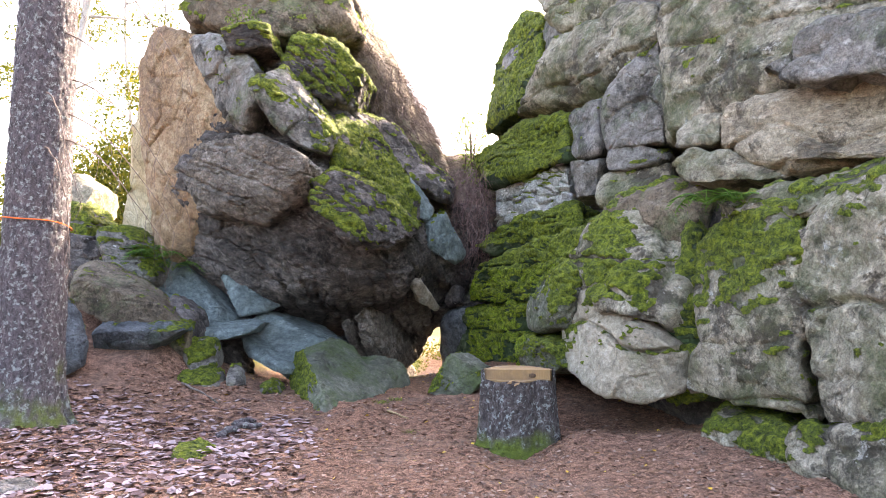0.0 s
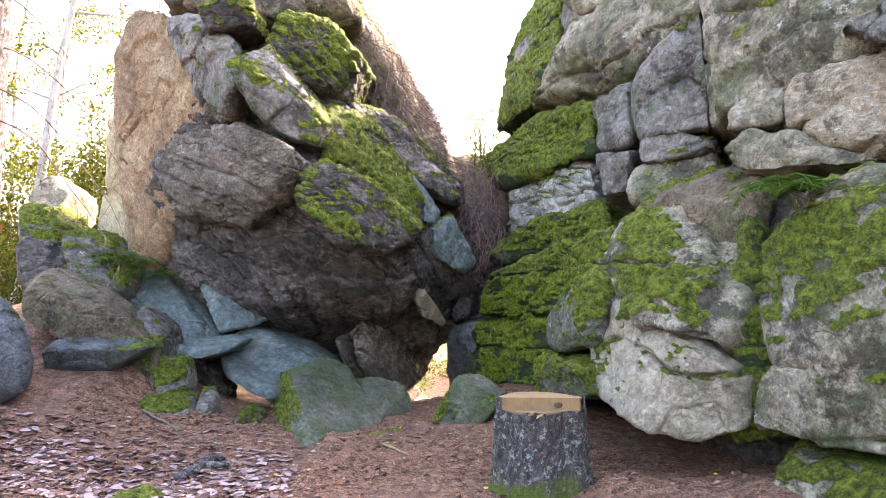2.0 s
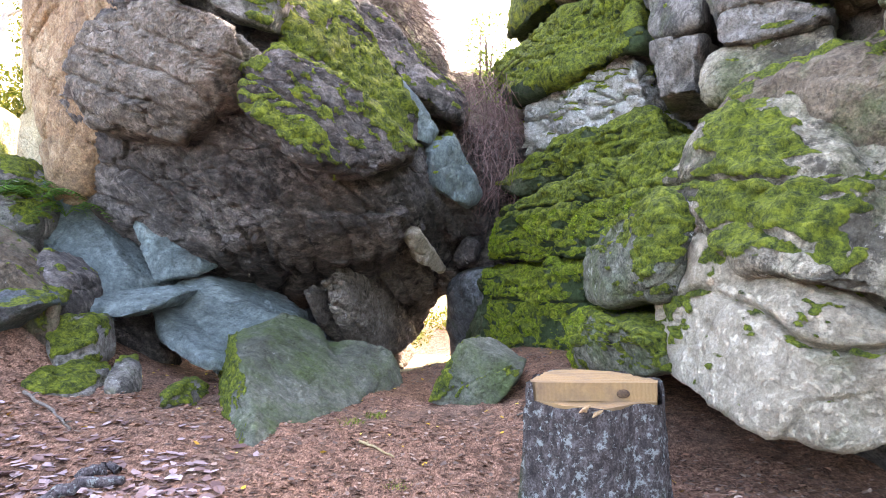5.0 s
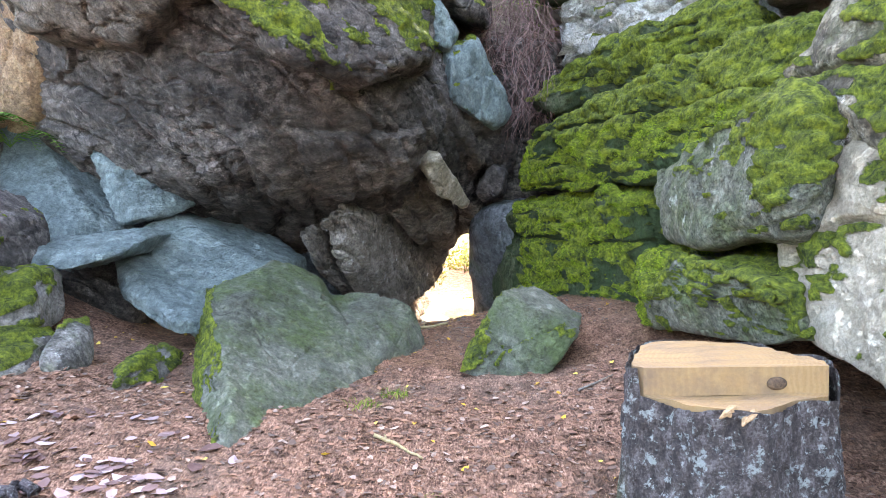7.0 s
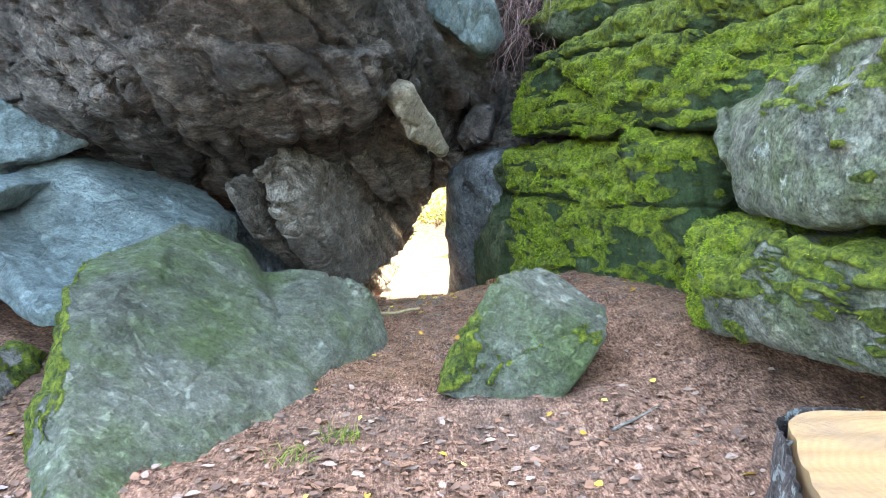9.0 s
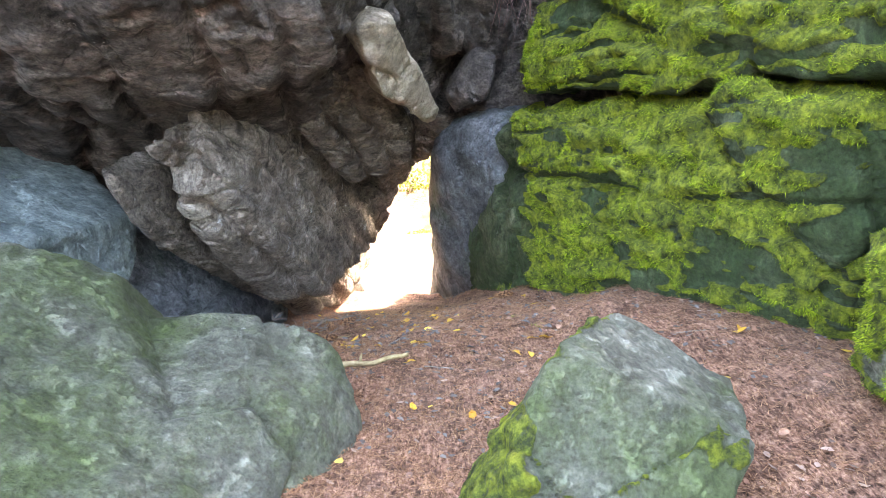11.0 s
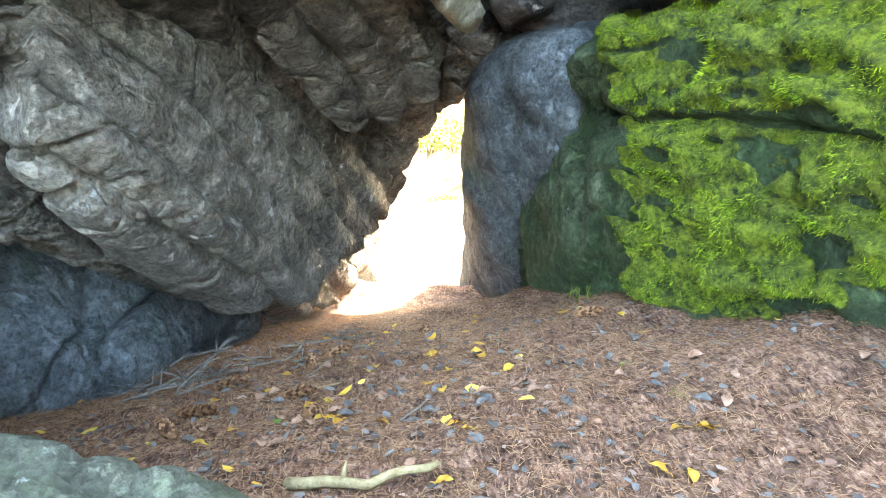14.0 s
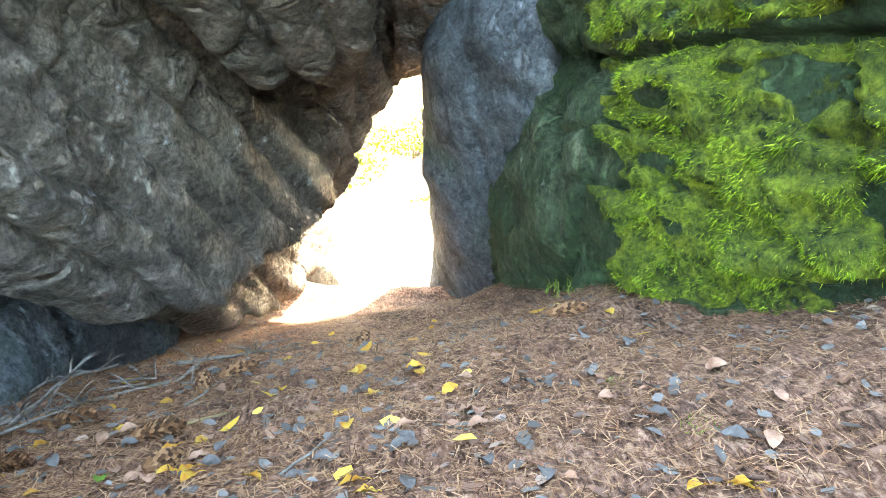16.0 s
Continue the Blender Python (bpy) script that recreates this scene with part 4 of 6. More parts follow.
stone(None, 'boulder', [(-9.43, 18.00, 4.39), (-9.22, 18.50, 4.78), (-8.51, 18.00, 4.28), (-8.52, 17.50, 3.83), (-9.14, 17.50, 3.77)], (0, 1.2, 0), 0.60, k="pale", lv=4, moss=.1)
stone(None, 'boulder', [(-8.43, 16.00, 3.70), (-8.25, 16.40, 3.88), (-7.60, 16.00, 3.34), (-7.45, 15.60, 3.02), (-8.08, 15.40, 3.04)], (0, 1.2, 0), 0.40, k="grey", lv=5, moss=.7)
stone(None, 'boulder', [(-4.24, 12.10, 0.84), (-4.12, 12.30, 0.98), (-3.84, 12.30, 0.95), (-3.72, 12.10, 0.68), (-3.97, 11.90, 0.60), (-4.18, 12.00, 0.64)], (0, 0.5, 0), 0.20, k="grey", lv=4, moss=.25)
stone(None, 'boulder', [(-1.86, 13.02, 0.92), (-2.10, 13.30, 0.86), (-1.60, 13.20, 0.76), (-1.40, 12.80, 0.58), (-1.25, 12.40, 0.38), (-2.34, 12.50, 0.78), (-2.50, 13.20, 0.70), (-2.12, 11.75, 0.62), (-1.68, 10.75, 0.14), (-1.58, 10.10, -0.34), (-1.15, 11.40, -0.10), (-0.95, 12.30, 0.05), (-2.18, 11.30, -0.25), (-2.62, 12.80, 0.10), (-2.30, 13.9, 0.1), (-1.2, 13.6, 0.1)], (0, 0, 0), 0.15, k="boulder", lv=7, moss=.12, mossway=(-1.9, -.1, -.3), spots=[(-2.25, 11.7, .25, .45)], tufts=0, sharp=70, rough=.35, facet=.02, chips=6, groove=.4)
stone(None, 'boulder', [(-1.58, 13.10, 0.66), (-1.24, 13.20, 0.57), (-0.93, 13.20, 0.55), (-0.66, 13.10, 0.45), (-0.56, 12.95, 0.25), (-0.62, 12.70, 0.10), (-0.98, 12.20, 0.08), (-1.30, 11.90, 0.05), (-1.62, 12.10, 0.28), (-1.1, 12.7, 0.46)], (-0.1, 0.3, -0.2), 0.20, k="boulder", lv=6, moss=.14, tufts=0, sharp=60, rough=.5, facet=.03, groove=.3)
stone(None, 'boulder', [(0.10, 12.28, 0.72), (0.42, 12.70, 0.72), (0.80, 12.60, 0.45), (0.72, 12.20, 0.40), (0.00, 12.12, 0.46), (-0.22, 12.05, 0.12), (0.20, 12.00, 0.00), (0.45, 12.00, 0.12), (-0.20, 12.5, 0.1), (0.75, 12.9, 0.2)], (0, 0, 0), 0.0, k="boulder", lv=6, moss=.2, mossway=(-.9, -.1, .3), spots=[(-.15, 12.1, .25, .22), (.72, 12.2, .3, .2)], tufts=0, rough=.4, facet=.02, sharp=110, chips=2, groove=.3)
stone(None, 'ground_stone', [(-3.05, 12.28, 0.22), (-2.72, 12.57, 0.18), (-2.58, 11.66, 0.15), (-2.73, 11.22, 0.21), (-2.77, 11.90, 0.33)], (0, 0.25, 0), 0.10, k="grey", lv=4, moss=.45, sharp=7)
stone(None, 'ground_stone', [(-2.97, 8.15, -0.04), (-2.56, 8.26, -0.06), (-2.43, 7.47, -0.02), (-2.64, 7.40, -0.01), (-2.87, 8.50, 0.01)], (0, 0.3, 0), 0.10, k="grey", lv=4, moss=.7, sharp=7)
stone(None, 'ground_stone', [(-3.36, 11.38, 0.32), (-3.12, 11.58, 0.30), (-3.25, 11.90, 0.56), (-3.47, 12.00, 0.60)], (0, 0.35, 0), 0.10, k="grey", lv=4, moss=.3, sharp=7)
stone(None, 'ground_stone', [(-4.03, 11.15, 0.34), (-3.40, 11.37, 0.32), (-3.61, 11.90, 0.48), (-4.14, 11.90, 0.45)], (0, 0.5, 0), 0.15, k="grey", lv=4, moss=.45, sharp=7)
stone(None, 'ground_stone', [(-3.53, 5.86, 0.08), (-3.31, 5.92, 0.06), (-3.61, 6.30, 0.08), (-3.75, 6.30, 0.10)], (0, 0.3, 0), 0.10, k="grey", lv=4, moss=.3, sharp=7)
# rocks end

# ---- tree trunk and stump ----

def tube(points, radii, sides=8):
    """A round limb through points: its vertices and faces."""
    pts = [Vector(p) for p in points]
    verts, faces = [], []
    for i, p in enumerate(pts):
        way = (pts[min(i + 1, len(pts) - 1)] - pts[max(i - 1, 0)]).normalized()
        u = way.cross(Vector((0.31, 0.95, 0.1))).normalized()
        v = way.cross(u)
        for j in range(sides):
            a = 2 * math.pi * j / sides
            verts.append(p + (u * math.cos(a) + v * math.sin(a)) * radii[i])
    for i in range(len(pts) - 1):
        for j in range(sides):
            k = (j + 1) % sides
            faces.append((i * sides + j, i * sides + k, (i + 1) * sides + k, (i + 1) * sides + j))
    faces.append(tuple(range(sides))[::-1])
    faces.append(tuple(range(len(verts) - sides, len(verts))))
    return verts, faces


def join(pieces):
    verts, faces = [], []
    for v, f in pieces:
        o = len(verts)
        verts += list(v)
        faces += [tuple(i + o for i in q) for q in f]
    return verts, faces


def plain(name, stops, scale=20.0, rough=0.9, bumps=0.6, stretch=None, islands=False, through_light=0.0, island_share=0.75):
    """A matt natural surface of a few tones; islands: each piece its own tone."""
    m, n, l, bsdf = material(name)
    geo = n.new("ShaderNodeNewGeometry")
    f = tex(n, l, geo.outputs["Position"], "noise", scale, 6, 0.7, stretch)
    fac = mix(n, l, island_share, f, geo.outputs["Random Per Island"]) if islands else f
    l.new(ramp(n, l, fac, stops), bsdf.inputs["Base Color"])
    bsdf.inputs["Roughness"].default_value = rough
    bsdf.inputs["Specular IOR Level"].default_value = 0.2
    if bumps:
        bump(n, l, bsdf, f, bumps, 0.02)
    if through_light:
        t = n.new("ShaderNodeBsdfTranslucent")
        l.new(ramp(n, l, fac, stops), t.inputs["Color"])
        ms = n.new("ShaderNodeMixShader")
        ms.inputs[0].default_value = through_light
        l.new(bsdf.outputs[0], ms.inputs[1])
        l.new(t.outputs[0], ms.inputs[2])
        l.new(ms.outputs[0], n["Material Output"].inputs["Surface"])
    return m


def bark_material(name, dark, mid, light, scale, moss=False):
    m, n, l, bsdf = material(name)
    pos = n.new("ShaderNodeNewGeometry").outputs["Position"]
    plates = tex(n, l, pos, "noise", scale, 8, 0.75, (1.0, 1.0, 0.55))
    fine = tex(n, l, pos, "noise", scale * 4, 6, 0.7)
    tone = ramp(n, l, mix(n, l, 0.4, plates, fine), [(0.40, dark), (0.5, mid), (0.6, light)])
    lichen = ramp(n, l, tex(n, l, pos, "noise", scale * 0.8, 9, 0.75), [(0.54, 0.0), (0.59, 0.75)])
    tone = mix(n, l, lichen, tone, (0.36, 0.40, 0.38))
    att = n.new("ShaderNodeAttribute")
    att.attribute_name = "moss"
    tone = mix(n, l, att.outputs["Fac"], tone, ramp(n, l, fine, [(0.35, MOSS_DARK), (0.6, MOSS_MID)]))
    l.new(tone, bsdf.inputs["Base Color"])
    bsdf.inputs["Roughness"].default_value = 0.9
    bump(n, l, bsdf, mix(n, l, 0.35, plates, fine), 1.0, 0.05)
    return m


BARK = bark_material("spruce_bark", (0.022, 0.018, 0.02), (0.085, 0.07, 0.074), (0.19, 0.16, 0.165), 22.0)
STUMP_BARK = bark_material("stump_bark", (0.018, 0.015, 0.015), (0.065, 0.05, 0.046), (0.18, 0.16, 0.155), 20.0)
TWIG = plain("dead_twig", [(0.35, (0.08, 0.055, 0.045)), (0.65, (0.24, 0.18, 0.15))], 30)


def column(rings, sides, radius, seed, lean=(0, 0)):
    """A trunk's skin: rings of (height), radius(height, angle), with plates of bark standing proud."""
    ang = np.linspace(0, 2 * math.pi, sides, endpoint=False)
    z, a = [g.ravel() for g in np.meshgrid(rings, ang, indexing="ij")]
    r = radius(z, a)
    p = np.stack([np.cos(a) * r, np.sin(a) * r, z], 1)
    plane, edge = cells(np.stack([p[:, 0] * 16, p[:, 1] * 16, p[:, 2] * 9], 1), seed)
    r = r + plane * 0.014 - np.exp(-(edge / 0.12) ** 2) * 0.012
    p = np.stack([np.cos(a) * r + lean[0] * z, np.sin(a) * r + lean[1] * z, z], 1)
    k = np.arange(len(rings) * sides).reshape(len(rings), sides)
    k2 = np.roll(k, -1, 1)
    quads = np.stack([k[:-1], k2[:-1], k2[1:], k[1:]], -1).reshape(-1, 4)
    return p, quads, z, a


def spruce_trunk():
    x, y = -5.02, 9.0
    z0 = float(ground_z([x], [y])[0]) - 0.35
    tree = thing("spruce_tree", (x, y, z0), "tall spruce trunk with scaly grey bark and orange string", "tree")
    rings = np.concatenate([np.arange(0, 6, 0.035), np.arange(6, 16, 0.25)])
    flare = lambda z, a: 0.40 - 0.012 * z + (0.22 + 0.20 * np.maximum(0, np.cos(a * 2.5 + 0.6)) ** 2) * np.exp(-np.maximum(z - 0.2, 0) / 0.28)
    p, quads, z, a = column(rings, 150, flare, 41, (0.012, 0.01))
    trunk = part("trunk", p, quads, BARK, tree, "grey scaly bark with a mossy root flare")
    green = smooth(0.95, 0.3, z + fbm(p * 3, 3, 4) * 0.9) * smooth(-0.35, 0.25, fbm(p * 9, 3, 6) + 0.1) * 0.9
    trunk.data.attributes.new("moss", "FLOAT", "POINT").data.foreach_set("value", green.astype(np.float32))
    ring = [(math.cos(t) * 0.392 + 0.03, math.sin(t) * 0.392 + 0.025, 2.72 + 0.05 * math.cos(t + 2.2) - 0.012 * math.sin(3 * t)) for t in np.linspace(0, 2 * math.pi, 60)]
    part("string", *tube(ring, [0.008] * 60, 6), plain("orange_string_fibre", [(0.3, (0.75, 0.12, 0.03)), (0.7, (0.85, 0.22, 0.06))], 60), tree, "thin orange marking string")
    rnd = random.Random(5)
    for i in range(16):
        h, t = rnd.uniform(3.6, 9), rnd.uniform(-0.9, 0.7)
        d = Vector((math.cos(t), math.sin(t), 0))
        pts = [d * 0.3 + Vector((0, 0, h))]
        for j in range(9):
            pts.append(pts[-1] + d * 0.16 + Vector((rnd.uniform(-.03, .03), rnd.uniform(-.03, .03), -0.05 - 0.03 * j)))
        pieces = [tube(pts, [0.012 * (1 - j / 11) for j in range(10)], 5)]
        for j in range(3, 10):
            b = pts[j]
            hang = [b, b + Vector((rnd.uniform(-.1, .1), rnd.uniform(-.1, .1), -0.2)), b + Vector((rnd.uniform(-.16, .16), rnd.uniform(-.16, .16), -rnd.uniform(.35, .7)))]
            pieces.append(tube(hang, [0.004, 0.003, 0.0015], 4))
        part("dead_branch", *join(pieces), TWIG, tree, "bare drooping dead branch")
    return tree


spruce_trunk()


def stump():
    x, y = 0.95, 9.62
    z0 = -0.40
    top = 1.10
    st = thing("tree_stump", (x, y, z0), "freshly sawn spruce stump with stepped yellow cut and dark bark", "tree stump")
    lobes = lambda a: 1 + 0.06 * np.cos(3 * a + 0.8) + 0.05 * np.cos(5 * a + 2.0) + 0.025 * np.cos(9 * a)
    prof = lambda z, a: (0.44 + 0.10 * np.exp(-z / 0.45) + 0.02 * (1 - z)) * lobes(a)
    heights = np.arange(0, 1.0301, 0.02)
    p, quads, z, a = column(heights, 190, prof, 77)
    # the back is cut higher than the front, the rim is uneven
    rim = np.where(np.sin(a) > -0.44, 1.12, 1.0) + 0.012 * np.cos(7 * a)
    p[:, 2] *= rim / 1.02
    bark = part("bark", p, quads, STUMP_BARK, st, "dark flaky bark with grey lichen and moss at the foot")
    green = smooth(0.40, 0.22, p[:, 2] + fbm(p * 4, 3, 8) * 0.35) * smooth(-0.1, -0.7, np.sin(a + 0.35)) + smooth(0.8, 0.3, p[:, 2]) * smooth(0.75, 0.95, -np.cos(a + .25)) * 0.8
    bark.data.attributes.new("moss", "FLOAT", "POINT").data.foreach_set("value", np.clip(green, 0, 1).astype(np.float32))
    m, n, l, bsdf = material("sawn_spruce_wood")
    tc = n.new("ShaderNodeTexCoord").outputs["Object"]
    w = n.new("ShaderNodeTexWave")
    w.wave_type, w.rings_direction = "RINGS", "Z"
    w.inputs["Scale"].default_value, w.inputs["Distortion"].default_value, w.inputs["Detail"].default_value = 14.0, 5.0, 4.0
    l.new(tc, w.inputs["Vector"])
    tone = ramp(n, l, w.outputs["Fac"], [(0.2, (0.27, 0.16, 0.065)), (0.8, (0.295, 0.18, 0.076))])
    stain = ramp(n, l, tex(n, l, tc, "noise", 3.5, 6, 0.65), [(0.46, 0.0), (0.66, 0.8)])
    tone = mix(n, l, stain, tone, (0.15, 0.095, 0.058))
    l.new(mix(n, l, 0.35, tone, ramp(n, l, tex(n, l, tc, "noise", 60, 5, 0.7, (1, 6, 1)), [(0.3, 0.5), (0.6, 1.0)]), "MULTIPLY"), bsdf.inputs["Base Color"])
    bsdf.inputs["Roughness"].default_value = 0.7
    bump(n, l, bsdf, tex(n, l, tc, "noise", 90, 5, 0.7, (1, 3, 1)), 0.25, 0.006)
    wood = m

    def plate(z_top, z_bottom, lo, hi, cut):
        """A sawn slice with the stump's outline, between the angles lo and hi, closed by a straight cut."""
        ang = np.linspace(lo, hi, 90)
        r = 0.418 * lobes(ang)
        out = [(math.cos(t) * q, max(math.sin(t) * q, cut) if cut is not None else math.sin(t) * q) for t, q in zip(ang, r)]
        rows, verts, faces = [], [], []
        n_in = 9
        mx = sum(o[0] for o in out) / 90
        my = sum(o[1] for o in out) / 90
        for k in range(n_in + 1):
            s = 1 - k / (n_in + 0.5)
            for ox, oy in out:
                vx, vy = mx + (ox - mx) * s, my + (oy - my) * s
                verts.append((vx, vy, z_top + 0.006 * math.sin(vx * 9 + vy * 4) + 0.004 * math.sin(vy * 60)))
        m0 = len(out)
        for k in range(n_in):
            for j in range(m0):
                j2 = (j + 1) % m0
                faces.append((k * m0 + j, k * m0 + j2, (k + 1) * m0 + j2, (k + 1) * m0 + j))
        faces.append(tuple(n_in * m0 + j for j in range(m0)))
        o = len(verts)
        verts += [(ox, oy, z_bottom) for ox, oy in out]
        for j in range(m0):
            j2 = (j + 1) % m0
            faces.append((o + j, o + j2, j2, j))
        return verts, faces

    part("lower_cut", *plate(1.005, 0.9, 0, 2 * math.pi * 89 / 90, None), wood, st, "lower yellow sawn face", shade=False)
    part("upper_cut", *plate(1.125, 1.006, -0.55, math.pi + 0.55, -0.2), wood, st, "higher yellow sawn face with a straight step", shade=False)
    knot, kf = cube_grid(8)
    kn = knot / np.linalg.norm(knot, axis=1, keepdims=True) * np.array([0.045, 0.015, 0.03]) + np.array([0.18, -0.2, 1.055])
    part("knot", kn, kf, plain("dark_knot", [(0.4, (0.05, 0.035, 0.025)), (0.7, (0.16, 0.10, 0.06))], 40), st, "dark knot in the step")
    rnd = random.Random(8)
    pale = plain("splintered_wood", [(0.35, (0.30, 0.18, 0.09)), (0.7, (0.50, 0.35, 0.21))], 50)
    for i in range(5):
        t = -1.57 + rnd.uniform(-0.45, 0.5)
        c = Vector((math.cos(t) * 0.415, math.sin(t) * 0.43, 1.0 + rnd.uniform(-.02, .01)))
        e = c + Vector((rnd.uniform(-.09, .09), -rnd.uniform(.02, .06), rnd.uniform(-.03, .02)))
        part("splinter", *tube([c, (c + e) / 2, e], [0.018, 0.014, 0.004], 5), pale, st, shade=False)
    return st


stump()

# ---- moss tufts ----
def moss_tufts():
    rng = np.random.default_rng(3)
    roots, ways = [], []
    for p, nv, quads, cover in MOSSY:
        c = p[quads].mean(1)
        w = cover[quads].mean(1)
        area = np.linalg.norm(np.cross(p[quads[:, 2]] - p[quads[:, 0]], p[quads[:, 3]] - p[quads[:, 1]]), axis=1) / 2
        seen = (c[:, 0] > -6) & (c[:, 0] < 4.2) & (c[:, 1] > 6) & (c[:, 1] < 17) & (w > 0.55)
        near = np.where((c[:, 1] > 11.8) & (c[:, 0] > 0.2) & (c[:, 2] < 2.2), 30000, 900)
        clump = smooth(-0.12, 0.22, fbm(c * np.array([9.0, 9.0, 15.0]), 3, 61))
        count = rng.poisson(area * w * near * seen * (0.15 + 0.85 * clump))
        idx = np.repeat(np.arange(len(quads)), count)
        if not len(idx):
            continue
        uv = rng.random((len(idx), 2))
        q = quads[idx]
        a, b, cc, d = [p[q[:, i]] for i in range(4)]
        pt = (a * (1 - uv[:, :1]) + b * uv[:, :1]) * (1 - uv[:, 1:]) + (d * (1 - uv[:, :1]) + cc * uv[:, :1]) * uv[:, 1:]
        roots.append(pt)
        ways.append(nv[q[:, 0]])
    roots, ways = np.concatenate(roots), np.concatenate(ways)
    n = len(roots)
    droop = ways * 0.75 + rng.normal(0, 0.42, (n, 3)) + np.array([0, 0, -0.6])
    droop /= np.linalg.norm(droop, axis=1, keepdims=True)
    length = rng.uniform(0.008, 0.026, (n, 1)) * (0.75 + 0.7 * smooth(-0.3, 0.4, fbm(roots * 7.0, 2, 63)))[:, None]
    side = np.cross(droop, rng.normal(0, 1, (n, 3)))
    side /= np.linalg.norm(side, axis=1, keepdims=True)
    wide = rng.uniform(0.0008, 0.0020, (n, 1))
    v = np.empty((n, 3, 3))
    v[:, 0], v[:, 1] = roots - side * wide - ways * 0.004, roots + side * wide - ways * 0.004
    v[:, 2] = roots + droop * length
    m = plain("moss_shoots", [(0.25, (0.03, 0.06, 0.008)), (0.5, (0.20, 0.33, 0.02)), (0.72, (0.50, 0.62, 0.05))], 7.0, bumps=0, islands=True, through_light=0.25, island_share=0.5)
    ob = part("moss", v.reshape(-1, 3), np.arange(n * 3).reshape(-1, 3), m, shade=False)
    tagged(ob, "soft bright green moss shoots on the rocks", "moss", kind="stuff")


moss_tufts()

# ---- litter on the ground ----
LEAF_TONES = [(0.15, (0.07, 0.035, 0.022)), (0.35, (0.34, 0.18, 0.115)), (0.5, (0.20, 0.11, 0.075)), (0.7, (0.11, 0.075, 0.06)), (0.9, (0.46, 0.33, 0.26))]


def scatter(n, seed, box, size, tilt, tones, name, label, category, thin=0.55, dense=None, lift=0.006, far_size=1.0):
    """Dead leaves as small bent blades, lying on the ground, in one sheet of litter."""
    rng = np.random.default_rng(seed)
    x, y = rng.uniform(box[0], box[1], n), rng.uniform(box[2], box[3], n)
    if dense is not None:
        keep = rng.random(n) < dense(x, y)
        x, y = x[keep], y[keep]
        n = len(x)
    z = surface_z(x, y) + lift
    t = rng.uniform(0, 2 * math.pi, n)
    s = rng.uniform(size[0], size[1], n) * (1 + (far_size - 1) * smooth(11.5, 12.8, y))
    u = np.stack([np.cos(t), np.sin(t), rng.normal(0, tilt, n)], 1)
    w = np.stack([-np.sin(t), np.cos(t), rng.normal(0, tilt, n)], 1) * thin
    c = np.stack([x, y, z], 1)
    curl = rng.uniform(-0.25, 0.35, n)[:, None] * s[:, None] * np.array([0, 0, 1.0])
    s = s[:, None]
    pts = [c - u * s, c - u * s * 0.35 - w * s + curl * 0.6, c + u * s * 0.35 - w * s * 0.9 + curl * 0.6, c + u * s, c + u * s * 0.4 + w * s * 0.9 + curl, c - u * s * 0.4 + w * s + curl, c - u * s * 0.3, c + u * s * 0.35]
    v = np.stack(pts, 1)
    v[:, :, 2] = np.maximum(v[:, :, 2], z[:, None] - 0.004)
    base = (np.arange(n) * 8)[:, None]
    quads = np.concatenate([base + np.array(q) for q in ([0, 1, 6, 5], [1, 2, 7, 6], [6, 7, 4, 5], [2, 3, 4, 7])])
    ob = part(name, v.reshape(-1, 3), quads, plain(name + "_tones", tones, 25, 0.75, 0.3, islands=True), shade=False)
    return tagged(ob, label, category, kind="stuff")


scatter(62000, 11, (-4.8, 3.6, 3.5, 16.5), (0.009, 0.036), 0.22, LEAF_TONES, "leaf_litter", "brown and greyish dead leaves on the ground", "leaves",
        dense=lambda x, y: (1 - 0.62 * smooth(11.5, 12.6, y)) * (0.35 + 0.4 * smooth(-0.15, 0.2, fbm(np.stack([x, y, 0 * x], 1) * 0.8, 3, 3))), far_size=0.6)
scatter(14000, 12, (-7.0, -0.6, 2.0, 11.2), (0.025, 0.075), 0.2, [(0.2, (0.10, 0.055, 0.048)), (0.5, (0.24, 0.155, 0.145)), (0.8, (0.40, 0.32, 0.33))], "bark_flakes", "large purplish grey leaves and bark flakes", "leaves",
        dense=lambda x, y: smooth(-1.0, -2.4, x + fbm(np.stack([x, y, 0 * x], 1), 3, 9) * 1.6) * smooth(11.2, 9.4, y) * smooth(2.0, 4.0, y) * smooth(-7.0, -5.5, x), lift=0.012)
scatter(620, 13, (-4, 3, 6, 16), (0.015, 0.036), 0.35, [(0.2, (0.42, 0.20, 0.03)), (0.5, (0.62, 0.38, 0.05)), (0.8, (0.70, 0.52, 0.10))], "yellow_leaves", "fresh yellow and orange fallen leaves", "leaves",
        dense=lambda x, y: 0.25 + 0.6 * smooth(11.5, 13, y) * smooth(0.5, -0.3, x), lift=0.012)
scatter(2600, 14, (-1.6, 1.6, 12.8, 15.6), (0.007, 0.022), 0.2, [(0.3, (0.085, 0.074, 0.066)), (0.7, (0.175, 0.16, 0.148))], "pale_leaves", "bluish grey weathered leaves", "leaves", dense=lambda x, y: 0.5 + 0 * x, lift=0.01)


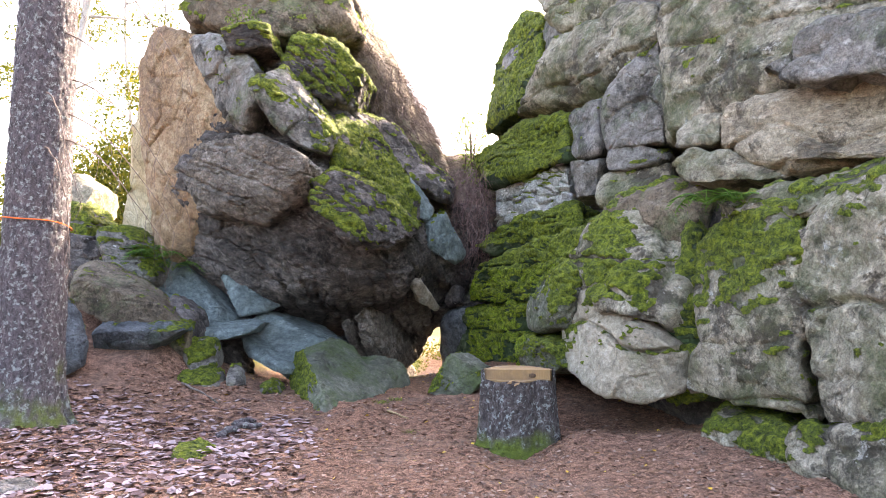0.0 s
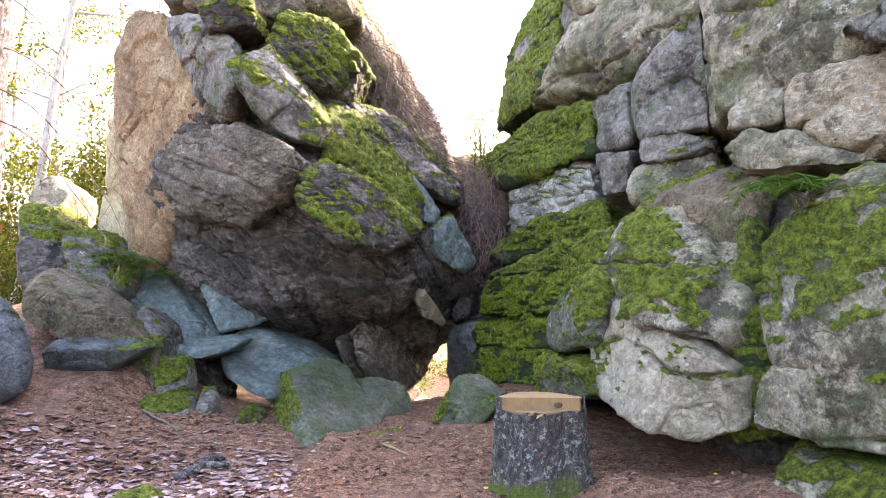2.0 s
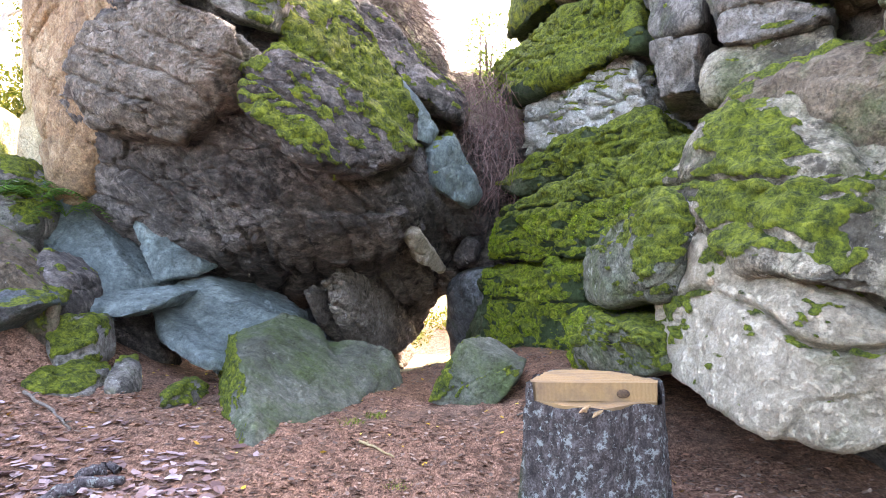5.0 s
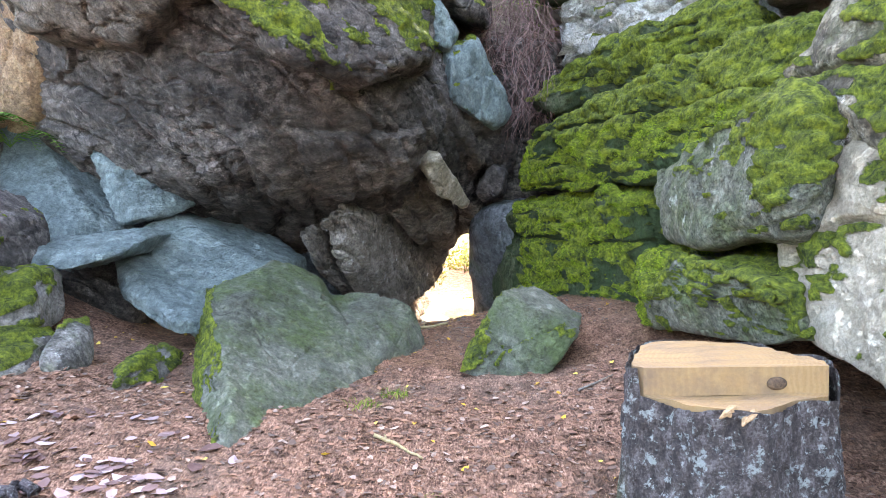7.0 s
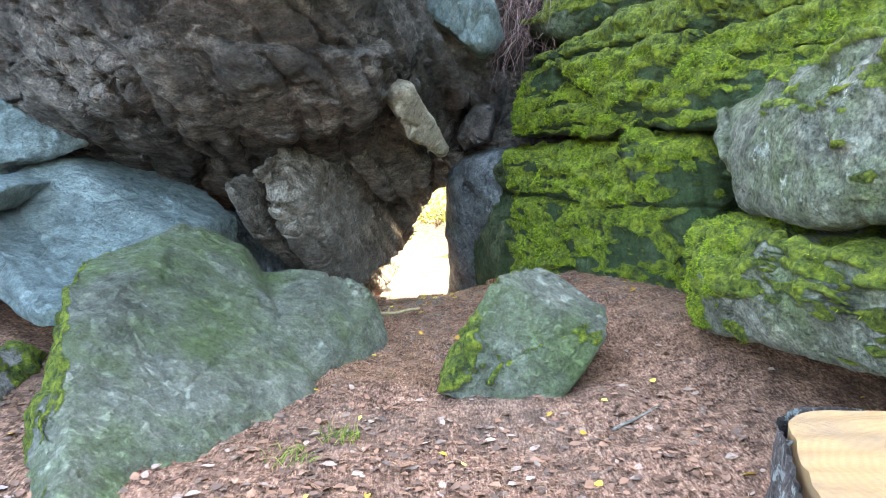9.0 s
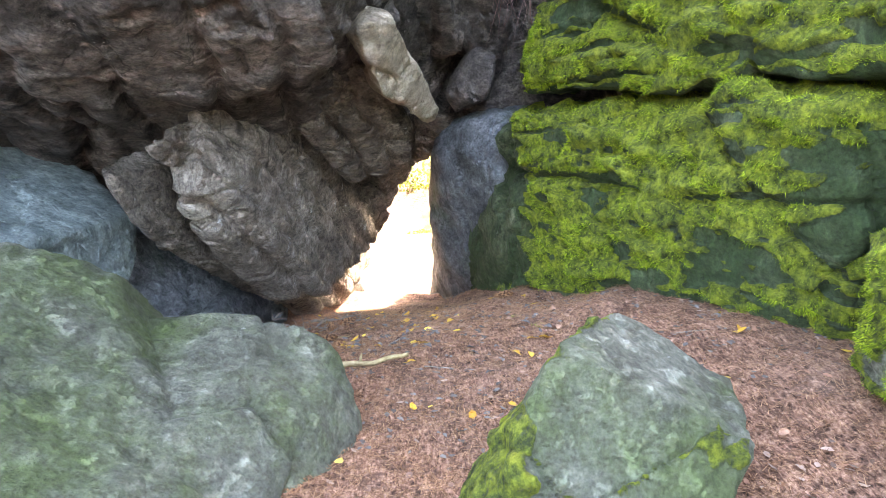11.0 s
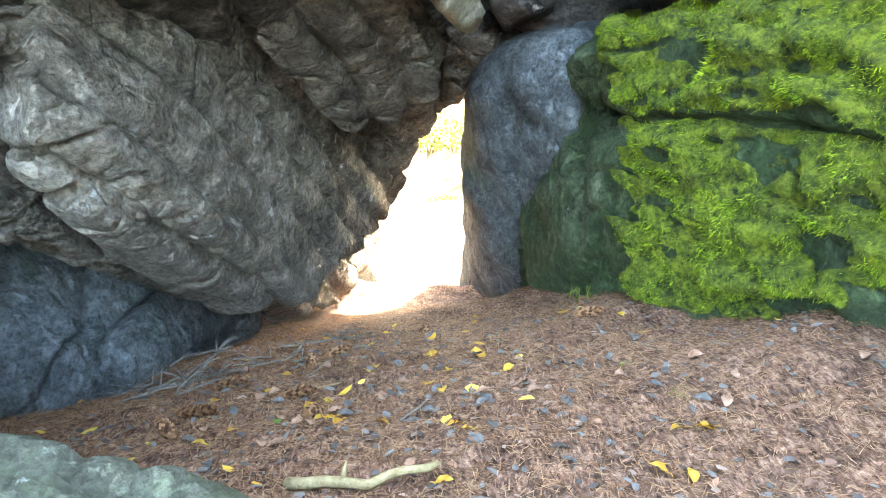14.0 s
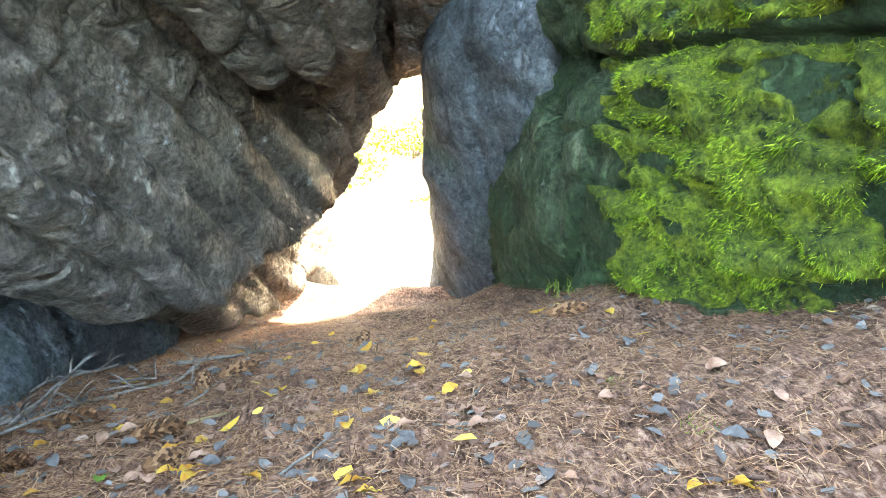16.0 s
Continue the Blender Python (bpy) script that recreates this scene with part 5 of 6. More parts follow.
def straw(n, seed, box, name, tones, length, label):
    rng = np.random.default_rng(seed)
    x, y = rng.uniform(box[0], box[1], n), rng.uniform(box[2], box[3], n)
    z = surface_z(x, y) + rng.uniform(0.001, 0.012, n)
    t = rng.uniform(0, 2 * math.pi, n)
    s = rng.uniform(length[0], length[1], n)[:, None]
    u = np.stack([np.cos(t), np.sin(t), rng.normal(0, 0.16, n)], 1)
    w = np.stack([-np.sin(t), np.cos(t), 0 * t], 1) * 0.0016
    c = np.stack([x, y, z], 1)
    v = np.stack([c - u * s - w, c - u * s + w, c + u * s], 1)
    ob = part(name, v.reshape(-1, 3), np.arange(n * 3).reshape(-1, 3), plain(name + "_tones", tones, 9, 0.85, 0, islands=True), shade=False)
    return tagged(ob, label, "needles", kind="stuff")


NEEDLE = [(0.2, (0.085, 0.042, 0.022)), (0.5, (0.24, 0.122, 0.062)), (0.8, (0.42, 0.25, 0.14))]
straw(130000, 21, (-2.2, 2.0, 12.2, 17.0), "spruce_needles", NEEDLE, (0.012, 0.035), "reddish brown spruce needles covering the ground")
straw(60000, 22, (-4.5, 3.6, 5.0, 12.2), "needle_litter", NEEDLE, (0.015, 0.045), "reddish brown spruce needles and straw")

# ---- cones, sticks and tufts ----
CONE = plain("cone_scales", [(0.2, (0.05, 0.022, 0.010)), (0.5, (0.16, 0.075, 0.033)), (0.85, (0.32, 0.175, 0.09))], 60, 0.6, 0.3, islands=True)


def cone(length=0.125):
    """A spruce cone: a core and overlapping scales in spirals."""
    c = thing("spruce_cone", label="dry brown spruce cone with open scales on the ground", category="pine cone", group="fallen cones")
    part("core", *tube([(-length / 2, 0, 0), (-length / 4, 0, 0), (length / 4, 0, 0), (length / 2, 0, 0)], [0.006, 0.014, 0.013, 0.004], 8), CONE, c)
    verts, faces = [], []
    for i in range(120):
        f = i / 119
        r = 0.021 * math.sin(math.pi * (0.12 + 0.84 * f)) ** 0.6
        a = i * 2.39996
        x = -length / 2 + length * f
        u, t = Vector((0, math.cos(a), math.sin(a))), Vector((0, -math.sin(a), math.cos(a)))
        base = Vector((x, 0, 0)) + u * r * 0.5
        tip = Vector((x + 0.012, 0, 0)) + u * (r + 0.005)
        o = len(verts)
        verts += [base - t * 0.004, base + t * 0.004, tip + t * 0.006 - u * 0.001, tip + Vector((0.005, 0, 0)), tip - t * 0.006 - u * 0.001]
        faces += [(o, o + 1, o + 2, o + 3, o + 4)]
    part("scale_cover", verts, faces, CONE, c, shade=False)
    return c


def rest(x, y, up=0.0):
    return float(surface_z([x], [y])[0]) + up


first = cone()
spots = [(-0.76, 14.27, 70), (-1.17, 14.33, 5), (-1.13, 14.62, 15), (-0.85, 14.5, 20), (-0.75, 15.0, 40), (-0.36, 15.4, 80), (-0.85, 14.95, 100), (0.32, 14.9, 10), (-1.2, 14.15, 130)]
for i, (x, y, turn) in enumerate(spots):
    m = pose(x, y, rest(x, y, 0.026), 12 * (i % 3), 14 if i == 0 else -4, turn)
    if i:
        copy_thing(first, m @ Matrix.Diagonal((1, 1, 1, 1)))
    else:
        first.matrix_basis = m


def stick(name, pts, r, mat, label, forks=0, seed=1):
    rnd = random.Random(seed)
    path = [Vector((x, y, rest(x, y, r * 0.8 + up))) for x, y, up in pts]
    fine = [path[0]]
    for a, b in zip(path, path[1:]):
        for k in range(1, 5):
            fine.append(a.lerp(b, k / 4) + Vector((rnd.uniform(-r, r), rnd.uniform(-r, r), rnd.uniform(0, r * 0.5))))
    pieces = [tube(fine, [r * (1 - 0.5 * k / len(fine)) for k in range(len(fine))], 7)]
    ob = part(name, *join(pieces), mat)
    for k in range(forks):
        b = fine[rnd.randrange(1, len(fine))]
        e = b + Vector((rnd.uniform(-.12, .12), rnd.uniform(-.12, .12), rnd.uniform(.01, .08)))
        part("side_twig", *tube([b, b.lerp(e, .5) + Vector((0, 0, .01)), e], [r * .5, r * .4, r * .15], 5), mat, ob)
    return tagged(ob, label, "stick", "fallen sticks")


GREY_STICK = plain("grey_dead_wood", [(0.35, (0.09, 0.075, 0.062)), (0.65, (0.26, 0.23, 0.20))], 40, stretch=(1, 1, 3))
PALE_STICK = plain("pale_peeled_wood", [(0.35, (0.24, 0.18, 0.09)), (0.65, (0.42, 0.34, 0.19))], 40)
stick("fallen_stick", [(-1.62, 14.70, 0), (-1.30, 14.84, .02)], 0.008, GREY_STICK, "grey dead stick lying under the overhang", 4, 2)
stick("fallen_stick", [(-1.34, 14.68, 0), (-1.22, 14.86, .12)], 0.009, GREY_STICK, "lichen-grey forked twig leaning on the litter", 8, 3)
stick("fallen_stick", [(-1.50, 14.80, 0.02), (-0.98, 15.12, .01)], 0.009, GREY_STICK, "long grey dead branch below the rock", 5, 4)
stick("fallen_stick", [(-0.92, 14.47, 0), (-0.7, 14.66, 0)], 0.006, PALE_STICK, "thin pale stick among the cones", 0, 5)
stick("fallen_stick", [(-1.02, 15.25, 0.02), (-0.70, 15.5, .01)], 0.008, GREY_STICK, "dead twig heap at the cave mouth", 8, 6)
stick("fallen_stick", [(-0.75, 13.72, 0), (-0.53, 13.66, .01), (-0.34, 13.68, .02)], 0.018, PALE_STICK, "pale peeled branch with a yellow leaf", 1, 7)
stick("fallen_stick", [(-0.80, 10.76, 0), (-0.64, 10.66, 0), (-0.48, 10.55, 0)], 0.014, PALE_STICK, "short pale broken stick on the path", 1, 8)
stick("fallen_stick", [(0.62, 11.57, 0), (0.9, 11.72, 0)], 0.010, GREY_STICK, "thin grey stick beside the stump", 0, 9)
stick("tree_root", [(-2.85, 9.48, 0), (-2.62, 9.69, .03), (-2.38, 9.76, 0)], 0.055, BARK, "dark exposed root crossing the leaf litter", 0, 10)
stick("tree_root", [(-2.75, 9.86, 0), (-2.62, 9.98, .03), (-2.5, 9.98, 0)], 0.05, BARK, "short dark root knuckle in the litter", 0, 11)
stick("fallen_stick", [(-3.9, 11.15, 0.02), (-3.5, 10.9, 0), (-3.2, 10.62, 0)], 0.018, GREY_STICK, "dark dead stick on the needle slope", 2, 12)
for k in range(7):
    rnd = random.Random(60 + k)
    x, y, t = rnd.uniform(-1.2, 1.2), rnd.uniform(12.9, 15.0), rnd.uniform(0, 3)
    stick("fallen_stick", [(x, y, 0), (x + math.cos(t) * .16, y + math.sin(t) * .16, 0)], 0.004, GREY_STICK, "small grey twig on the needles", 0, 80 + k)

for k in range(26):
    rnd = random.Random(160 + k)
    x, y, t = rnd.uniform(-1.75, -0.75), rnd.uniform(14.5, 15.7), rnd.uniform(-0.6, 0.9)
    reach = rnd.uniform(0.06, 0.2)
    stick("fallen_stick", [(x, y, rnd.uniform(0, .02)), (x + math.cos(t) * reach, y + math.sin(t) * reach, rnd.uniform(0, .05))], rnd.uniform(0.003, 0.007), GREY_STICK, "broken grey twig in the debris under the rock", 2, 180 + k)

GRASS = plain("grass_blade", [(0.2, (0.07, 0.12, 0.02)), (0.6, (0.20, 0.27, 0.04)), (0.9, (0.36, 0.36, 0.09))], 5, bumps=0, islands=True, through_light=0.3)


def blades(n, seed, radius, height, lean=0.5):
    rng = random.Random(seed)
    verts, faces = [], []
    for i in range(n):
        a, r = rng.uniform(0, 6.283), radius * math.sqrt(rng.random())
        b = Vector((math.cos(a) * r, math.sin(a) * r, -0.01))
        d = Vector((rng.gauss(0, lean), rng.gauss(0, lean), 1)).normalized() * rng.uniform(0.5, 1) * height
        s = d.cross(Vector((rng.random(), rng.random(), 0.1))).normalized() * height * 0.035
        o = len(verts)
        droop = Vector((d.x, d.y, -0.25 * height)) * 0.5
        verts += [b - s, b + s, b + d * 0.6 + s * 0.7, b + d * 0.6 - s * 0.7, b + d + droop]
        faces += [(o, o + 1, o + 2, o + 3), (o + 3, o + 2, o + 4)]
    return verts, faces


def grass_tuft(x, y, radius, height, n, seed):
    ob = part("grass_tuft", *blades(n, seed, radius, height), GRASS, shade=False)
    ob.location = (x, y, rest(x, y))
    return tagged(ob, "small tuft of green grass in the needles", "grass", "grass tufts")


for k, (x, y, rr, hh, nn) in enumerate([(0.62, 15.9, .14, .06, 160), (-0.73, 11.51, .10, .09, 70), (-0.45, 10.12, .12, .07, 90), (0.38, 13.97, .04, .03, 60), (0.3, 14.24, .04, .03, 50), (1.3, 14.3, .07, .06, 60), (0.52, 15.45, .16, .05, 160), (0.75, 15.25, .16, .06, 140), (-0.95, 11.3, .12, .1, 60)]):
    grass_tuft(x, y, rr, hh, nn, 300 + k)

# ---- single fallen leaves ----
def leaf(tone, length, seed):
    """One dead leaf: a pointed blade bent along its midrib, with a stalk."""
    rnd = random.Random(seed)
    verts, faces = [], []
    n = 7
    for i in range(n):
        t = i / (n - 1)
        w = length * 0.34 * math.sin(math.pi * min(1, t * 0.93 + 0.06)) ** 0.8
        x, z = length * (t - 0.5), 0.12 * length * math.sin(t * 3) * rnd.uniform(0.5, 1.2)
        verts += [(x, -w, z + w * rnd.uniform(0.1, 0.6)), (x, 0, z), (x, w, z + w * rnd.uniform(0.1, 0.6))]
    for i in range(n - 1):
        a = 3 * i
        faces += [(a, a + 1, a + 4, a + 3), (a + 1, a + 2, a + 5, a + 4)]
    sv, sf = tube([(-length * 0.5, 0, 0), (-length * 0.68, 0.004, 0.004), (-length * 0.82, 0.012, 0.002)], [0.0016, 0.0013, 0.001], 5)
    o = len(verts)
    name = {"yellow": "yellow and orange", "grey": "bluish grey weathered", "brown": "reddish brown", "green": "fresh green"}[tone]
    ob = part("fallen_leaf", verts + list(sv), faces + [tuple(q + o for q in f) for f in sf], LEAF_MATS[tone])
    return tagged(ob, name + " fallen leaf lying on the needles", "leaf", "fallen leaves")


LEAF_MATS = {
    "yellow": plain("yellow_leaf", [(0.35, (0.40, 0.16, 0.02)), (0.5, (0.50, 0.28, 0.04)), (0.65, (0.54, 0.39, 0.08))], 28, 0.6, 0.4, through_light=0.15),
    "grey": plain("grey_leaf", [(0.35, (0.065, 0.06, 0.056)), (0.65, (0.15, 0.14, 0.132))], 30, 0.7, 0.4),
    "brown": plain("brown_leaf", [(0.35, (0.20, 0.10, 0.06)), (0.65, (0.42, 0.26, 0.18))], 30, 0.7, 0.4),
    "green": plain("green_leaf", [(0.35, (0.07, 0.15, 0.02)), (0.65, (0.16, 0.27, 0.04))], 30, 0.6, 0.4, through_light=0.15),
}
LEAVES = {t: [leaf(t, 0.048, 5 + k) for k in range(2)] for t in ("yellow", "grey", "brown")}
LEAVES["green"] = [leaf("green", 0.05, 9)]
lying = []
lying += [(-0.32, 14.21, "yellow"), (-0.72, 14.18, "yellow"), (-0.52, 14.11, "yellow"), (-0.15, 14.64, "yellow"), (-0.57, 14.79, "yellow"), (0.37, 13.75, "yellow")]
lying += [(0.85, 14.92, "yellow"), (-0.33, 14.86, "yellow"), (-1.14, 14.49, "yellow"), (-0.75, 14.15, "brown"), (-0.69, 14.22, "yellow"), (-0.19, 14.10, "grey")]
lying += [(-0.04, 13.95, "grey"), (0.06, 13.87, "grey"), (-0.33, 15.16, "grey"), (-0.37, 14.12, "grey"), (0.32, 14.01, "grey"), (0.42, 13.90, "grey")]
lying += [(-0.64, 14.34, "grey"), (-0.19, 13.91, "grey"), (0.43, 14.57, "grey"), (0.10, 14.31, "grey"), (0.84, 15.38, "brown"), (0.90, 14.40, "brown")]
lying += [(-0.68, 14.29, "brown"), (0.51, 14.20, "brown"), (-0.53, 14.40, "brown"), (-0.04, 14.45, "brown"), (0.54, 13.98, "brown"), (-0.86, 14.17, "green")]
lying += [(-0.27, 13.89, "yellow"), (0.30, 13.77, "yellow"), (-0.34, 13.65, "yellow"), (0.50, 13.55, "grey"), (-0.20, 14.07, "grey"), (0.36, 13.75, "yellow")]
lying += [(-0.01, 13.68, "grey"), (0.85, 13.85, "brown"), (-0.66, 14.14, "yellow"), (0.26, 13.56, "yellow"), (0.35, 11.81, "yellow"), (-0.56, 11.00, "yellow")]
lying += [(-0.13, 10.86, "brown"), (-0.85, 11.15, "brown"), (1.02, 12.53, "brown"), (-1.11, 11.00, "brown")]
for k in range(60):
    rnd = random.Random(1300 + k)
    lying.append((rnd.gauss(-0.55, 0.5), rnd.gauss(14.25, 0.45), rnd.choice(["brown", "brown", "grey", "yellow", "grey"])))
used = set()
for i, (x, y, tone) in enumerate(lying):
    src = LEAVES[tone][i % len(LEAVES[tone])]
    rnd = random.Random(900 + i)
    m = pose(x, y, rest(x, y, 0.012), rnd.uniform(-18, 18), rnd.uniform(-18, 18), rnd.uniform(0, 360))
    if src.name in used:
        copy_thing(src, m)
    else:
        used.add(src.name)
        src.matrix_basis = m

# ---- ferns ----
FERN = plain("fern_green", [(0.25, (0.05, 0.12, 0.02)), (0.75, (0.16, 0.30, 0.05))], 6, bumps=0, islands=True, through_light=0.3)


def fern(at, size, fronds, seed, label):
    rnd = random.Random(seed)
    f = thing("fern", at, label, "fern", "ferns")
    for k in range(fronds):
        a = 6.283 * k / fronds + rnd.uniform(-.25, .25)
        d = Vector((math.cos(a), math.sin(a), 0))
        side = Vector((-d.y, d.x, 0))
        L = size * rnd.uniform(0.75, 1.1)
        stem = [d * L * t + Vector((0, 0, L * (1.15 * t - 1.25 * t * t))) for t in np.linspace(0, 1, 15)]
        verts, faces = tube(stem, [0.004] * 14 + [0.001], 4)
        verts, faces = list(verts), list(faces)
        for i in range(2, 15):
            w = L * 0.30 * math.sin(math.pi * min(1, (i + 1) / 16)) ** 0.8
            for sg in (-1, 1):
                o = len(verts)
                b = stem[i]
                e = b + side * sg * w + d * w * 0.35 - Vector((0, 0, w * 0.25))
                wd = d * L * 0.028
                verts += [b - wd, b + wd, b.lerp(e, .6) + wd * 0.9, e, b.lerp(e, .6) - wd * 0.9]
                faces.append((o, o + 1, o + 2, o + 3, o + 4))
        part("frond", verts, faces, FERN, f, shade=False)
    return f


fern((3.10, 8.62, 2.72), 0.55, 10, 1, "fresh green fern growing on the rock ledge")
fern((3.35, 8.45, 2.72), 0.38, 8, 2, "small green fern growing on the rock ledge")
for k, (x, y, z) in enumerate([(-6.0, 15.0, 2.55), (-6.35, 14.9, 2.5), (-5.7, 14.6, 2.4), (-6.7, 15.6, 2.6), (-5.4, 14.75, 2.2)]):
    fern((x, y, z), 0.7, 10, 10 + k, "green fern between the fallen rocks")

# ---- twigs and brush on the outcrop ----
def brush(name, roots, seed, length, flow, mat, label):
    rng = np.random.default_rng(seed)
    n = len(roots)
    d = np.array(flow) + rng.normal(0, 0.45, (n, 3))
    d /= np.linalg.norm(d, axis=1, keepdims=True)
    L = rng.uniform(length[0], length[1], (n, 1))
    side = np.cross(d, rng.normal(0, 1, (n, 3)))
    side /= np.linalg.norm(side, axis=1, keepdims=True)
    w = rng.uniform(0.003, 0.007, (n, 1))
    pts, cur = [roots], roots
    for k in range(4):
        d = d + rng.normal(0, 0.22, (n, 3)) + np.array([0, 0, -0.10])
        d /= np.linalg.norm(d, axis=1, keepdims=True)
        cur = cur + d * L / 4
        pts.append(cur)
    up = np.cross(side, d)
    verts = np.concatenate([np.stack([p - side * w * (1 - k / 5), p + side * w * (1 - k / 5), p + up * w * 1.4 * (1 - k / 5)], 1) for k, p in enumerate(pts)], 1)
    faces = []
    for k in range(4):
        for a, b in ((0, 1), (1, 2), (2, 0)):
            faces.append([3 * k + a, 3 * k + b, 3 * k + 3 + b, 3 * k + 3 + a])
    faces = (np.arange(n) * 15)[:, None, None] + np.array(faces)[None]
    ob = part(name, verts.reshape(-1, 3), faces.reshape(-1, 4), mat, shade=False)
    return tagged(ob, label, "twigs", kind="stuff")


BRUSH = plain("dry_brush", [(0.2, (0.07, 0.05, 0.045)), (0.6, (0.19, 0.14, 0.12)), (0.9, (0.30, 0.24, 0.20))], 8, bumps=0, islands=True)
slope = bpy.data.objects["rear_slope"].data
sv = np.array([v.co[:] for v in slope.vertices])
sn = np.array([v.normal[:] for v in slope.vertices])
pick = sv[(sn @ np.array([0.35, -0.7, 0.6]) > 0.15)]
rng = np.random.default_rng(4)
roots = pick[rng.integers(0, len(pick), 2600)] + rng.normal(0, 0.05, (2600, 3))
brush("hanging_brush", roots, 5, (0.5, 1.4), (0.35, -0.35, -0.65), BRUSH, "dry brown brushwood hanging over the slope")
brush("standing_brush", roots[:420], 6, (0.3, 0.8), (0.5, -0.2, 0.8), BRUSH, "bare thin twigs standing on the outcrop")
gap = np.stack([rng.uniform(0.2, 1.1, 900), rng.uniform(15.9, 17.0, 900), 0 * np.arange(900)], 1)
gap[:, 2] = rng.uniform(2.6, 4.6, 900)
brush("gully_brush", gap, 7, (0.3, 0.9), (-0.1, -0.5, -0.7), plain("reddish_brush", [(0.2, (0.09, 0.05, 0.045)), (0.8, (0.28, 0.19, 0.17))], 8, bumps=0, islands=True), "reddish dead twigs filling the gully between the rocks")

# ---- leaves for shrubs and far trees ----
def leaf_cloud(n, seed, radii, size, holes=0.25):
    rng = np.random.default_rng(seed)
    p = rng.normal(0, 1, (n * 2, 3))
    p = p / np.linalg.norm(p, axis=1, keepdims=True) * rng.uniform(0.25, 1, (n * 2, 1)) ** 0.5
    p = p[fbm(p * 2.2, 2, seed) > -holes][:n] * np.array(radii)
    m = len(p)
    u, w = rng.normal(0, 1, (m, 3)), rng.normal(0, 1, (m, 3))
    u /= np.linalg.norm(u, axis=1, keepdims=True)
    w -= u * np.einsum("ij,ij->i", u, w)[:, None]
    w /= np.linalg.norm(w, axis=1, keepdims=True)
    s = rng.uniform(0.5, 1, (m, 1)) * size
    v = np.stack([p - u * s, p - w * s * 0.5, p + u * s, p + w * s * 0.5], 1)
    return v.reshape(-1, 3), np.arange(m * 4).reshape(-1, 4)


YELLOW = plain("sunlit_leaves", [(0.2, (0.04, 0.055, 0.006)), (0.5, (0.09, 0.10, 0.012)), (0.85, (0.16, 0.145, 0.025))], 1.5, bumps=0, islands=True, through_light=0.45)
GREENER = plain("green_leaves", [(0.2, (0.06, 0.10, 0.02)), (0.5, (0.14, 0.20, 0.04)), (0.85, (0.26, 0.32, 0.07))], 1.5, bumps=0, islands=True, through_light=0.4)


def shrub(x, y, z, radii, n, size, seed, mat, label):
    s = thing("shrub", (x, y, z), label, "shrub", "shrubs")
    rnd = random.Random(seed)
    for k in range(4):
        e = Vector((rnd.uniform(-.6, .6) * radii[0], rnd.uniform(-.6, .6) * radii[1], radii[2] * rnd.uniform(1.0, 1.6)))
        part("stem", *tube([(0, 0, -0.3), e * 0.5 + Vector((0, 0, .1)), e], [0.025, 0.016, 0.006], 5), TWIG, s)
    v, f = leaf_cloud(n, seed, radii, size)
    tagged(part("foliage", v + np.array([0, 0, radii[2]]), f, mat, s, shade=False), kind="stuff")
    return s


rnd = random.Random(77)
for k in range(15):
    x = rnd.uniform(-19, -8.2)
    y = 19 + rnd.uniform(0, 14) + (x + 8) * -0.3
    shrub(x, y, float(ground_z([x], [y])[0]), (rnd.uniform(.9, 1.9), rnd.uniform(.9, 1.6), rnd.uniform(.6, 1.5)), 1300, 0.085, 400 + k, YELLOW, "sunlit yellow-green undergrowth shrub behind the outcrop")
for k in range(20):
    y = rnd.uniform(23, 36)
    x = -y * (0.36 + 0.24 * k / 20)
    shrub(x, y, float(ground_z([x], [y])[0]), (1.5, 1.4, rnd.uniform(1.6, 3.6)), 2200, 0.11, 450 + k, YELLOW, "tall sunlit yellow-green shrub behind the outcrop")
for k in range(12):
    x, y = rnd.uniform(-5, 6), rnd.uniform(27, 38)
    shrub(x, y, float(ground_z([x], [y])[0]), (rnd.uniform(.8, 1.6), rnd.uniform(.8, 1.4), rnd.uniform(.4, 1.0)), 900, 0.07, 500 + k, YELLOW if k % 3 else GREENER, "sunlit yellow-green shrub beyond the rock passage")
shrub(0.25, 24.6, -1.45, (0.5, .5, .28), 700, 0.04, 601, YELLOW, "low yellow-green bush on the sandy ground")
shrub(0.75, 18.9, 5.2, (0.6, .6, .7), 1100, 0.05, 602, GREENER, "green bush growing in the notch of the cliff")
shrub(0.95, 17.5, 4.3, (0.45, .4, .4), 800, 0.04, 603, GREENER, "dark green bilberry bush in the gully")
shrub(-3.8, 13.7, 6.6, (0.35, .3, .3), 350, 0.035, 604, GREENER, "small green bush on top of the outcrop")
shrub(-2.9, 14.2, 6.8, (0.5, .4, .3), 450, 0.03, 605, GREENER, "low green bilberry on top of the outcrop")

PALE_BARK = bark_material("pale_far_bark", (0.22, 0.20, 0.18), (0.38, 0.35, 0.32), (0.52, 0.49, 0.45), 6.0)


